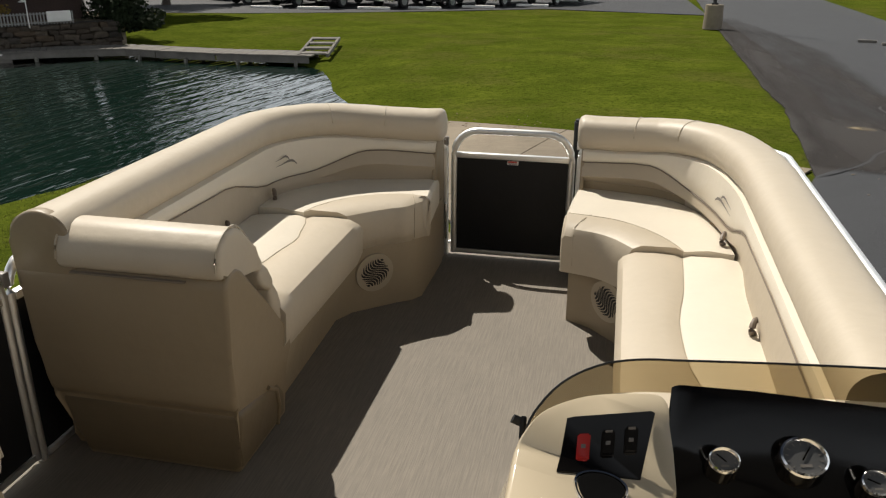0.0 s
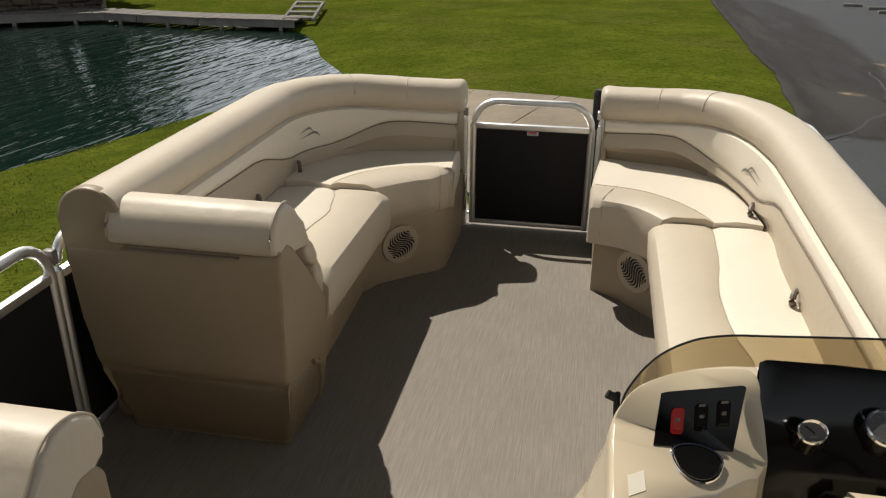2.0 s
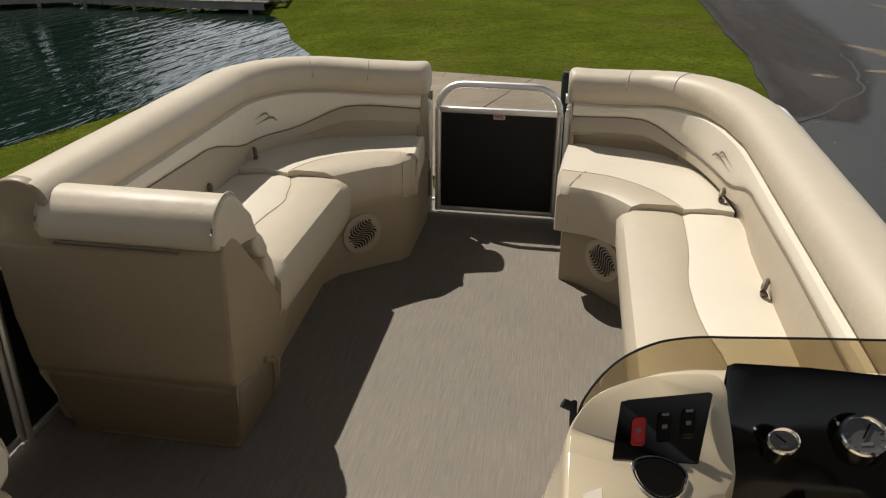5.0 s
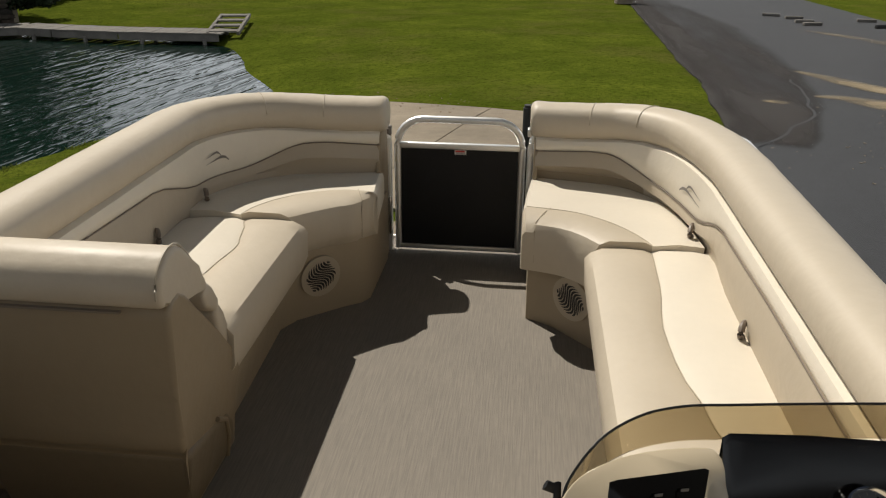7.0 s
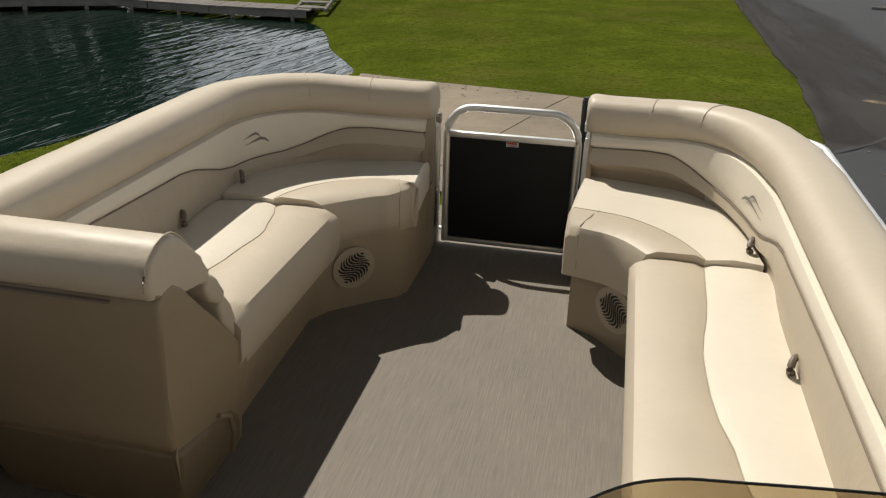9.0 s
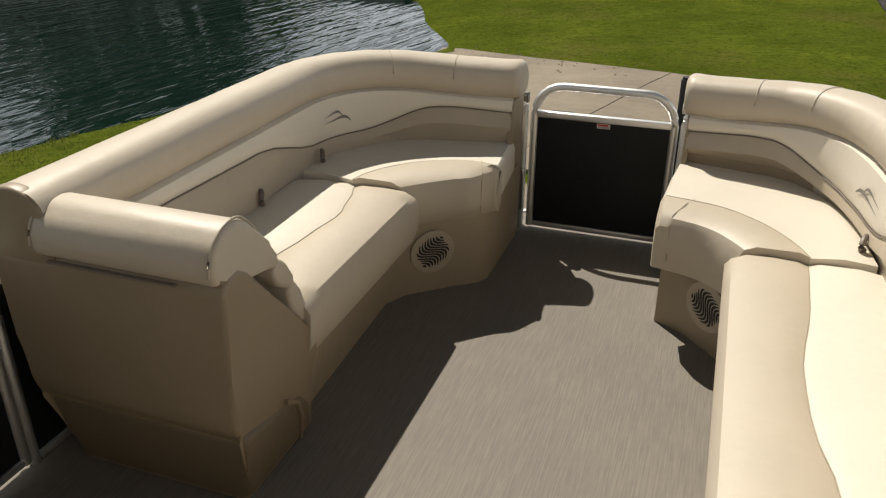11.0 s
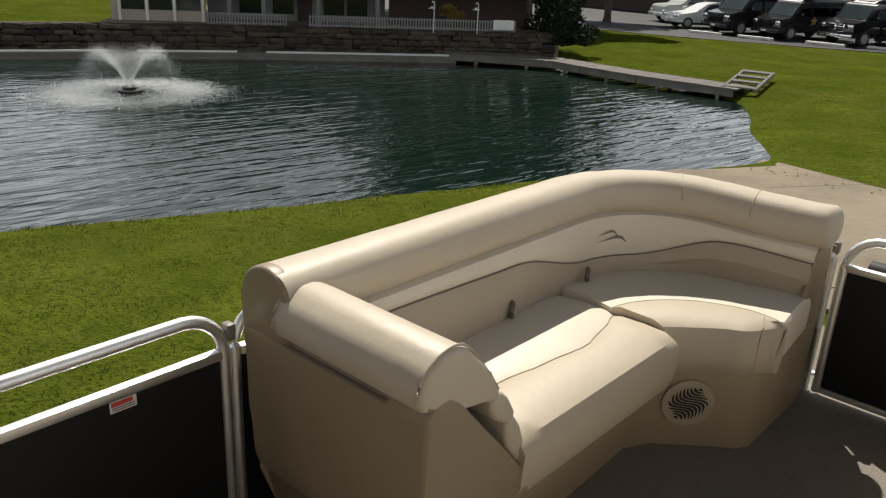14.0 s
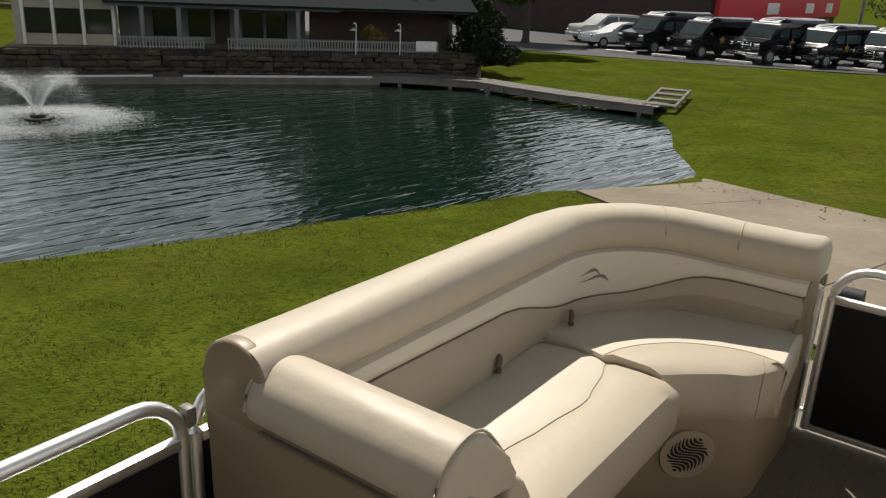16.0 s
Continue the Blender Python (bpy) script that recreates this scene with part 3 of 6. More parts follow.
# ---- the boat: deck, rails and gates ----
deck = thing("boat_deck", "pontoon boat deck in grey-brown woven vinyl flooring", "boat deck")
part("flooring", box(-1.30, 1.30, -5.6, 0.16, -0.03, 0.0), DECK, deck, "grey-brown woven vinyl flooring", smooth=False)
part("deck_edge", merge(box(-1.325, -1.302, -5.6, 0.185, -0.09, 0.012, 0.004), box(1.302, 1.325, -5.6, 0.185, -0.09, 0.012, 0.004), box(-1.30, 1.30, 0.162, 0.185, -0.09, 0.012, 0.004)), ALU, deck, "bright aluminium edge trim")
for sx in (-0.86, 0.86):
    rings = []
    for y, r in ((-5.5, 0.30), (-0.6, 0.30), (-0.1, 0.27), (0.2, 0.2), (0.42, 0.06)):
        rings.append([(sx + r * math.cos(k * math.tau / 24), y, -0.40 + (0.30 - r) * 0.6 + r * math.sin(k * math.tau / 24)) for k in range(24)])
    part("pontoon", loft(rings), ALU, deck, "aluminium pontoon tube")
for y in (-4.8, -2.6, -0.7):
    part("cross_beam", box(-1.2, 1.2, y - 0.04, y + 0.04, -0.12, -0.035), ALU, deck)
cradle = thing("trailer", "steel boat trailer under the pontoons", "trailer")
for sx in (-0.86, 0.86):
    part("bunk", box(sx - 0.08, sx + 0.08, -5.0, 0.0, -0.80, -0.69, 0.01), TIMBER, cradle)
for y in (-4.4, -2.4, -0.5):
    part("frame_beam", box(-1.0, 1.0, y - 0.05, y + 0.05, -0.90, -0.80, 0.01), RUBBER, cradle)
for sx in (-0.86, 0.86):
    for y in (-3.2, -2.3):
        t = disc(0.26, -0.09, 0.09, 28)
        bmesh.ops.bevel(t, geom=[e for e in t.edges if e.calc_length() < 0.1], offset=0.02, segments=2, affect="EDGES")
        part("wheel", moved(t, Matrix.Translation((sx + (0.24 if sx > 0 else -0.24), y, -0.895)) @ Matrix.Rotation(radians(90), 4, "Y")), RUBBER, cradle)
part("tongue", merge(box(-0.05, 0.05, -0.5, 1.5, -0.90, -0.80, 0.01), box(-0.04, 0.04, 1.02, 1.10, -1.15, 0.16, 0.01), box(-0.46, 0.0, 1.04, 1.10, 0.10, 0.16, 0.01)), RUBBER, cradle)
part("winch_drum", moved(disc(0.065, -0.06, 0.06, 20), Matrix.Translation((-0.395, 1.1, 0.20)) @ Matrix.Rotation(radians(90), 4, "Y")), RUBBER, cradle, "black winch drum")


def rail_loop(u0, u1, z0, z1, r, left=True, right=True):
    """The outline of a gate's bar in its own plane: up one side, over the top with round corners, down the other."""
    pts = [(u0, z0)]
    pts += [(u0 + r - r * math.cos(radians(a)), z1 - r + r * math.sin(radians(a))) for a in range(0, 91, 15)]
    pts += [(u1 - r + r * math.sin(radians(a)), z1 - r + r * math.cos(radians(a))) for a in range(0, 91, 15)]
    pts += [(u1, z0)]
    return pts


def square_tube(path, w):
    """A square bar with softened corners along points."""
    bm = tube(path, w * 0.66, 4)
    return bm


def gate(name, label, u0, u1, place, zs, tag_at, corner):
    """A gate with a round-cornered bar frame, a middle bar and a black panel; place maps (u, off, z) to the world."""
    g = thing(name, label, "gate")
    top, mid, low = zs
    loop = rail_loop(u0, u1, low, top, corner)
    part("gate_frame", tube([place(u, 0, z) for u, z in loop], 0.0185, 12), ALU, g, "bright round aluminium bar frame")

    def bar(z, h):
        a = [place(u, o, zz) for u in (u0 + 0.01, u1 - 0.01) for o in (-0.014, 0.014) for zz in (z - h, z + h)]
        lo = Vector((min(p[i] for p in a) for i in range(3)))
        hi = Vector((max(p[i] for p in a) for i in range(3)))
        return box(lo.x, hi.x, lo.y, hi.y, lo.z, hi.z, 0.003)
    part("middle_bar", bar(mid, 0.014), ALU, g)
    part("bottom_bar", bar(low + 0.012, 0.012), ALU, g)
    a = [place(u, o, z) for u in (u0 + 0.012, u1 - 0.012) for o in (-0.006, 0.006) for z in (low + 0.025, mid - 0.015)]
    lo = Vector((min(p[i] for p in a) for i in range(3)))
    hi = Vector((max(p[i] for p in a) for i in range(3)))
    part("panel", box(lo.x, hi.x, lo.y, hi.y, lo.z, hi.z), BLACK, g, "black gate panel", smooth=False)
    # warning sticker with unreadable lines
    tu, tw, th = tag_at
    sticker = None
    for name2, m, du, dz, hw, hh, off in (("sticker", LABEL, 0, 0, tw, th, -0.0075), ("sticker_band", LABELRED, -tw * 0.1, th * 0.45, tw * 0.8, th * 0.38, -0.0085),
                                          ("sticker_line", GREY, 0, -th * 0.25, tw * 0.85, th * 0.10, -0.0085), ("sticker_line", GREY, 0, -th * 0.65, tw * 0.85, th * 0.10, -0.0085)):
        a = [place(tu + du + s * hw, o, mid - 0.018 - th + dz + q * hh) for s in (-1, 1) for o in (off, off + 0.002) for q in (-1, 1)]
        lo = Vector((min(p[i] for p in a) for i in range(3)))
        hi = Vector((max(p[i] for p in a) for i in range(3)))
        ob = part(name2, box(lo.x, hi.x, lo.y, hi.y, lo.z, hi.z), m, sticker or g, smooth=False)
        sticker = sticker or ob
    return g


front = gate("front_gate", "bow gate with bright aluminium frame and black panel", -0.314, 0.302, lambda u, o, z: (u, o, z), (0.698, 0.567, 0.016), (0.0, 0.029, 0.011), 0.13)
part("latch", merge(box(-0.372, -0.345, -0.012, 0.02, 0.61, 0.66, 0.006), box(-0.366, -0.352, -0.022, 0.0, 0.62, 0.65, 0.004)), GREY, front, "grey gate hinge block")
part("latch_rod", tube([(-0.352, -0.03, 0.10), (-0.352, -0.03, 0.30)], 0.007, 8), CHROME, front)
part("catch", box(0.325, 0.345, -0.02, 0.03, 0.63, 0.67, 0.004), ALU, front)
for sx, nm in ((-0.360, "bow_rail"), (0.345, "bow_rail")):
    s = -1 if sx < 0 else 1
    rail = thing(nm, "aluminium bow rail with black panel behind the sofa", "railing", "bow rails")
    pts = [(sx, 0.0, 0.0), (sx, 0.0, 0.58)] + [(sx + s * 0.10 * (1 - math.cos(radians(a))), 0.0, 0.58 + 0.10 * math.sin(radians(a))) for a in range(15, 91, 15)] + [(s * 0.98, 0.0, 0.68)]
    pts += [(s * (0.98 + 0.30 * math.sin(radians(a))), -0.30 + 0.30 * math.cos(radians(a)), 0.68 + 0.03 * a / 90) for a in range(15, 91, 15)] + [(s * 1.28, -2.03, 0.71)]
    if s < 0:
        pts += [(-1.28, -2.03 - 0.10 * math.sin(radians(a)), 0.61 + 0.10 * math.cos(radians(a))) for a in range(15, 91, 15)] + [(-1.28, -2.132, 0.0)]
    else:
        pts += [(1.28, -5.5, 0.71)]
    part("rail_bar", tube(pts, 0.0165, 12), ALU, rail)
    part("rail_post", merge(box(sx - 0.012, sx + 0.012, -0.02, 0.02, 0.0, 0.6, 0.003)), ALU, rail)
    part("panel", merge(box(min(sx, s * 1.0), max(sx, s * 1.0), -0.005, 0.005, 0.03, 0.55), box(s * 1.28 - 0.005, s * 1.28 + 0.005, -2.128 if s < 0 else -5.5, -0.3, 0.03, 0.58)), BLACK, rail, "black rail panel", smooth=False)
    part("middle_bar", merge(box(s * 1.28 - 0.014, s * 1.28 + 0.014, -2.115 if s < 0 else -5.5, -0.3, 0.58, 0.608, 0.003)), ALU, rail)
    part("bottom_bar", merge(box(s * 1.28 - 0.014, s * 1.28 + 0.014, -2.115 if s < 0 else -5.5, -0.3, 0.003, 0.027, 0.003)), ALU, rail)

side = gate("side_gate", "side gate with aluminium bar frame and black panel", -3.02, -2.165, lambda u, o, z: (-1.28 - o, u, z), (0.725, 0.60, 0.022), (-2.46, 0.035, 0.016), 0.12)
part("latch", box(-1.298, -1.262, -2.160, -2.132, 0.635, 0.685, 0.006), GREY, side, "grey gate hinge block")
rear_rail = thing("stern_rail", "aluminium side rail with black panel", "railing")
part("rail_bar", tube([(-1.28, -3.055, 0.0), (-1.28, -3.055, 0.63), (-1.28, -3.09, 0.70), (-1.28, -3.19, 0.725), (-1.28, -5.5, 0.725)], 0.0165, 12), ALU, rear_rail)
part("panel", box(-1.285, -1.275, -5.5, -3.07, 0.03, 0.58), BLACK, rear_rail, smooth=False)

post = solo("docking_post", merge(tube([(0.325, 0.13, -0.02), (0.325, 0.13, 0.735), (0.325, 0.13, 0.755)], 0.022, 12), tube([(0.325, 0.13, 0.58), (0.325, 0.13, 0.742)], 0.027, 14)), RUBBER,
            "black rubber-covered post on the bow deck", "post")


# ---- the sofas ----
def outline(s, rear):
    """The outer back line of a bow sofa from its rear end round the corner to the gate, and the inward ways."""
    pts, ways = [], []
    wide, deep, turn = (0.66, 0.62, -0.75) if s < 0 else (0.575, 0.80, -0.92)
    for k in range(14):
        y = rear + (turn - rear) * k / 14
        pts.append(Vector((-0.58 - wide, y)))
        ways.append(Vector((1, 0)))
    for k in range(17):
        a = radians(180 - 76 * k / 16)
        pts.append(Vector((-0.58 + wide * math.cos(a), turn + deep * math.sin(a))))
        ways.append(Vector((-math.cos(a) * deep, -math.sin(a) * wide)).normalized())
    p, w = pts[-1].copy(), ways[-1].copy()
    for k in range(1, 8):
        t = k / 7
        pts.append(p + Vector((-0.365 - p.x, (-0.365 - p.x) * 0.22)) * t)
        ways.append((w * (1 - t) + Vector((0, -1)) * t).normalized())
    return pts, ways


def ease(t):
    t = min(1, max(0, t))
    return t * t * (3 - 2 * t)


def drop_at(p):
    """How far the sofa back has come down, and leans, towards the gate: 0 at the side, 1 at the gate."""
    t = min(1, max(0, (p.x + 1.15) / 0.80))
    return t * t * (3 - 2 * t)


def wave(p):
    """The height of the trim line along the sofa back."""
    if p.x < -1.08:
        y = p.y
        return 0.675 - 0.015 * min(1, max(0, (y + 1.7) / 0.5)) - 0.10 * (lambda t: t * t * (3 - 2 * t))(min(1, max(0, (y + 1.15) / 0.45)))
    t = min(1, max(0, (p.x + 1.12) / 0.42))
    return 0.56 + 0.085 * t * t * (3 - 2 * t) - 0.022 * min(1, max(0, (p.x + 0.62) / 0.25))


def sofa(name, label, s, dx, rear):
    """A bow corner sofa; s mirrors it across the boat's middle line."""
    g = thing(name, label, "sofa", "bow sofas")
    pts, ways = outline(s, rear)

    def at(p, w, d, z):
        q = p + w * d
        return Vector((q.x * -s + dx * ease((-q.x - 0.352) / 0.2), back_by(q.y), z))
    n = len(pts)

    def back_by(y):
        return y if s < 0 else y - 0.13 * ease((-y - 0.5) / 0.4)
    # outer shell
    prof = [(0.02, 0.0), (0.0, 0.03), (0.0, 0.66), (0.02, 0.74), (0.14, 0.74), (0.145, 0.40), (0.14, 0.0)]
    part("back_shell", loft([[at(p, w, d, z - (0.05 * drop_at(p) if z > 0.5 else 0)) for d, z in prof] for p, w in list(zip(pts, ways))[1:]]), TAN, g, "tan vinyl outer shell")
    # bolster with rounded ends
    rings = []
    seg = 26

    def ring(p, w, k, shift=0.0):
        out = []
        for i in range(seg):
            a = i * math.tau / seg
            c, q = math.cos(a), math.sin(a)
            dr = drop_at(p)
            d = 0.092 - 0.015 * dr + k * 0.102 * math.copysign(abs(c) ** 0.8, c)
            z = 0.793 - 0.042 * dr + k * 0.082 * math.copysign(abs(q) ** 0.85, q) + 0.006 * c
            out.append(at(p + Vector((w.y, -w.x)) * shift, w, d, z))
        return out
    for i, (p, w) in enumerate(zip(pts, ways)):
        rings.append(ring(p, w, 1.0 + 0.012 * math.sin(i * 1.9) * (1 if i > 13 else 0.3)))
    for k, sh in ((0.97, 0.012), (0.9, 0.022), (0.70, 0.030)):
        rings.append(ring(pts[-1], ways[-1], k, -sh))
    part("bolster", loft(rings), VINYL, g, "padded beige vinyl head bolster")
    for i in (26, 32):
        k = 1.0
        loop = ring(pts[i], ways[i], k)[:seg // 2 + 3]
        part("bolster_seam", tube(loop, 0.0024, 6), VINYL, g)
    # upper light band and lower tan panel of the back, with the trim line between them
    band, panel, line = [], [], []
    for i, (p, w) in enumerate(zip(pts, ways)):
        zz = wave(p)
        L = drop_at(p)
        o = 0.03 * L
        zt = 0.735 - 0.05 * L
        line.append(at(p, w, 0.192 - o, zz))
        band.append([at(p, w, 0.130, zz - 0.002), at(p, w, 0.186 - o, zz), at(p, w, 0.193 - o, zz + 0.012), at(p, w, 0.196 - o, (zz + zt) / 2), at(p, w, 0.188 - o, zt - 0.01), at(p, w, 0.13, zt + 0.005)])
        lum = 0.018 * (1 / (1 + math.exp((p.y + 1.12) * 22))) if p.x < -1.08 else 0.0
        c = 0.030 * ease((p.x + 1.15) / 0.35) + (0.03 if s > 0 else 0.0)
        panel.append([at(p, w, 0.110, 0.40), at(p, w, 0.192 - c, 0.40), at(p, w, 0.194 + lum - c, 0.46), at(p, w, 0.194 + lum * 1.3 - c, 0.52), at(p, w, 0.193 + lum * 0.7 - o * 0.3, 0.40 + (zz - 0.40) * 0.72), at(p, w, 0.192 - o, zz - 0.012), at(p, w, 0.186 - o, zz - 0.001), at(p, w, 0.13, zz)])
    part("back_band", loft(band), LIGHT, g, "cream vinyl upper back band")
    part("back_panel", loft(panel), BACK, g, "tan vinyl back panel")
    part("trim_line", tube(line[1:], 0.0026, 8), PIPE, g, "dark brown trim piping")
    # emblem: two curved strokes on the band
    run = [0.0]
    for a, b in zip(pts, pts[1:]):
        run.append(run[-1] + (b - a).length)
    i0 = min(range(n), key=lambda i: (pts[i] - (Vector((-1.165, -0.56)) if s < 0 else Vector((-1.20, -0.70)))).length)
    for du, dz, ln, wd in ((-0.006, 0.024, 0.150, 0.016), (0.026, -0.002, 0.205, 0.020)):
        top, bot = [], []
        for k in range(9):
            t = k / 8
            u = run[i0] + du + ln * (t - 0.5)
            a = max(i for i in range(n - 1) if run[i] <= u)
            b = (u - run[a]) / (run[a + 1] - run[a])
            p = pts[a].lerp(pts[a + 1], b)
            w = ways[a].lerp(ways[a + 1], b).normalized()
            arch = 0.004 * t + 0.010 * math.sin(math.pi * t ** 2.4) - 0.014 * t ** 8
            th = wd * 0.9 * t ** 2 * (1.02 - t) ** 0.5 + 0.0008
            zc = 0.632 + dz + arch
            top.append(at(p, w, 0.2005, zc + th))
            bot.append(at(p, w, 0.2005, zc - th))
        part("emblem", loft([top, bot], closed=False), GREY, g, "grey wing-shaped emblem")
    # base with a receding skirt
    r0 = rear + 0.36 if s < 0 else -2.52
    sx = -s

    def P(x, y, z):
        return Vector((x * sx + dx * ease((-x - 0.352) / 0.2), back_by(y), z + (0.02 if z > 0.40 else 0.0)))
    front_low = [(-0.645, r0), (-0.672, -0.93), (-0.625, -0.835), (-0.455, -0.685), (-0.385, -0.635), (-0.354, -0.58), (-0.352, -0.12)]
    front_top = [(-0.590, r0), (-0.635, -0.905), (-0.600, -0.825), (-0.445, -0.678), (-0.380, -0.630), (-0.354, -0.57), (-0.352, -0.12)]
    if s > 0:
        front_low = [(-0.645, r0), (-0.672, -0.93), (-0.625, -0.835), (-0.455, -0.695), (-0.40, -0.668), (-0.354, -0.655), (-0.352, -0.12)]
        front_top = [(-0.590, r0), (-0.635, -0.905), (-0.600, -0.825), (-0.445, -0.690), (-0.39, -0.668), (-0.354, -0.655), (-0.352, -0.12)]
    back = [(-0.60, -0.12), (-0.95, -0.30), (-1.08, -0.62), (-1.08, r0)]
    rings = [[P(x, y, z) for x, y in lo + back] for lo, z in ((front_low, 0.0), (front_low, 0.05), (front_top, 0.24), (front_top, 0.36))]
    part("base", loft(rings), BASE, g, "tan vinyl covered seat base")
    # seat cushions: side seat and corner seat, each with a light insert and a padded front

    def cushion(nm, rows, m, lab):
        return part(nm, loft(rows, closed=True), m, g, lab)

    def seam_x(y):
        kn = ((-2.4, -0.84), (-2.1, -0.83), (-1.8, -0.80), (-1.56, -0.774), (-1.38, -0.75), (-1.18, -0.728), (-1.05, -0.755), (-0.86, -0.805))
        if s > 0:
            kn = ((-2.53, -0.87), (-2.2, -0.825), (-1.935, -0.781), (-1.73, -0.744), (-1.525, -0.737), (-1.17, -0.770), (-1.07, -0.774), (-0.86, -0.785))
        y = min(-0.861, max(kn[0][0] + 0.01, y))
        k = max(i for i in range(len(kn) - 1) if kn[i][0] <= y)
        t = (y - kn[k][0]) / (kn[k + 1][0] - kn[k][0])
        return kn[k][1] + (kn[k + 1][1] - kn[k][1]) * t * t * (3 - 2 * t)
    rim_x = -1.04 if s < 0 else -1.01
    ys = [r0 + (-0.885 - r0) * k / 16 for k in range(17)]
    rows = []
    for y in ys:
        e = 0.012 * (1 - min(1, min(y - ys[0], ys[-1] - y) / 0.04)) ** 2
        sxm = seam_x(y)
        rows.append([P(rim_x, y, 0.36), P(rim_x, y, 0.462 - e), P(-0.93, y, 0.474 - e), P(sxm - 0.03, y, 0.472 - e), P(sxm, y, 0.463 - e), P(sxm, y, 0.36)])
    cushion("seat_insert", rows, LIGHT, "cream vinyl seat insert")
    rows, pl = [], []
    for y in ys:
        e = 0.014 * (1 - min(1, min(y - ys[0], ys[-1] - y) / 0.04)) ** 2
        sxm = seam_x(y) + 0.002
        rows.append([P(sxm, y, 0.34), P(sxm, y, 0.464 - e), P(sxm + 0.03, y, 0.474 - e), P(-0.68, y, 0.476 - e), P(-0.60, y, 0.472 - e), P(-0.558, y, 0.452 - e), P(-0.540, y, 0.415), P(-0.546, y, 0.33), P(-0.572, y, 0.27)])
        pl.append(P(sxm - 0.001, y, 0.466 - e))
    cushion("seat_front", rows, VINYL, "beige vinyl padded seat front")
    # darker line paints the shade in the crease between insert and front
    part("seat_piping", tube(pl, 0.0015, 6), CREASE, g)
    # corner seat in plan: inner back line, insert line, front line
    back_l = []
    if s < 0:
        ins_c = [(-0.815, -0.880), (-0.79, -0.79), (-0.725, -0.685), (-0.62, -0.590), (-0.465, -0.528), (-0.335, -0.540)]
        fro_c = [(-0.605, -0.872), (-0.565, -0.835), (-0.51, -0.785), (-0.45, -0.735), (-0.39, -0.695), (-0.340, -0.600)]
    else:
        ins_c = [(-0.785, -0.880), (-0.755, -0.82), (-0.70, -0.755), (-0.62, -0.695), (-0.50, -0.640), (-0.335, -0.612)]
        fro_c = [(-0.578, -0.872), (-0.545, -0.835), (-0.50, -0.795), (-0.45, -0.768), (-0.40, -0.758), (-0.335, -0.748)]
    ic = spline([(x, y, 0) for x, y in ins_c], 5)
    fc = spline([(x, y, 0) for x, y in fro_c], 5)
    seg_i = [i for i in range(n) if pts[i].y > -0.90]
    for k in range(len(ic)):
        t = k / (len(ic) - 1)
        j = seg_i[0] + t * (seg_i[-1] - seg_i[0])
        a, b = int(math.floor(j)), j - math.floor(j)
        a2 = min(a + 1, n - 1)
        p, w = pts[a].lerp(pts[a2], b), ways[a].lerp(ways[a2], b).normalized()
        q = p + w * (0.175 - 0.035 * ease((p.x + 1.15) / 0.35))
        back_l.append((q.x, q.y))
    rows = [[P(*b, 0.36), P(*b, 0.470), P((b[0] + i.x) / 2, (b[1] + i.y) / 2, 0.482), P(i.x, i.y, 0.474), P(i.x, i.y, 0.36)] for b, i in zip(back_l, ic)]
    rows.append([v + Vector((0.012 * sx, 0, -0.016 if v.z > 0.42 else 0)) for v in rows[-1]])
    rows.append([v + Vector((0.004 * sx, 0, -0.016 if v.z > 0.42 else 0)) for v in rows[-1]])
    cushion("corner_insert", rows, LIGHT, "cream vinyl corner seat insert")
    rows = []
    under, low = (0.040, 0.305) if s < 0 else (0.075, 0.255)
    for i, f in zip(ic, fc):
        d = Vector((f.x - i.x, f.y - i.y))
        o = d.normalized()
        rows.append([P(i.x, i.y, 0.34), P(i.x, i.y, 0.476), P(i.x + o.x * 0.03, i.y + o.y * 0.03, 0.488), P(f.x - o.x * 0.05, f.y - o.y * 0.05, 0.484), P(f.x - o.x * 0.015, f.y - o.y * 0.015, 0.468),
                     P(f.x, f.y, 0.44), P(f.x + o.x * 0.002, f.y + o.y * 0.002, 0.37), P(f.x - o.x * 0.016, f.y - o.y * 0.016, low + 0.03), P(f.x - o.x * under, f.y - o.y * under, low)])
    rows.append([v + Vector((0.012 * sx, 0.004, -0.014 if v.z > 0.42 else 0)) for v in rows[-1]])
    rows.append([v + Vector((0.004 * sx, 0.010, -0.016 if v.z > 0.42 else 0)) for v in rows[-1]])
    cushion("corner_front", rows, VINYL, "beige vinyl padded corner front")
    # corner crease, its shade put in as a darker line
    part("corner_piping", tube([P(i.x, i.y, 0.477) for i in ic], 0.0016, 6), CREASE, g)
    gate_end = [(-0.04, 0.0), (-0.04, 0.60), (-0.07, 0.67), (-0.17, 0.69), (-0.22, 0.66), (-0.255, 0.50), (-0.27, 0.36), (-0.27, 0.0)]
    xe = sorted((0.378 * -sx, 0.358 * -sx))
    part("gate_end_panel", prism(gate_end, "x", xe[0], xe[1], 0.008, 3), TAN, g, "tan vinyl end panel beside the gate")
    e = fc[-3]
    part("corner_seam", tube([P(ic[-4].x, ic[-4].y, 0.482), P((ic[-4].x + fc[-4].x) / 2, (ic[-4].y + fc[-4].y) / 2, 0.490), P(fc[-4].x, fc[-4].y + 0.02, 0.474), P(fc[-4].x + 0.002, fc[-4].y, 0.44), P(fc[-4].x, fc[-4].y, 0.33)], 0.0016, 6), CREASE, g)
    # speaker in the diagonal face, slats between wavy openings
    ctr = P(-0.548 if s < 0 else -0.530, -0.748 if s < 0 else -0.752, 0.185)
    nrm = Vector((0.67 * sx, -0.73, -0.05)).normalized()
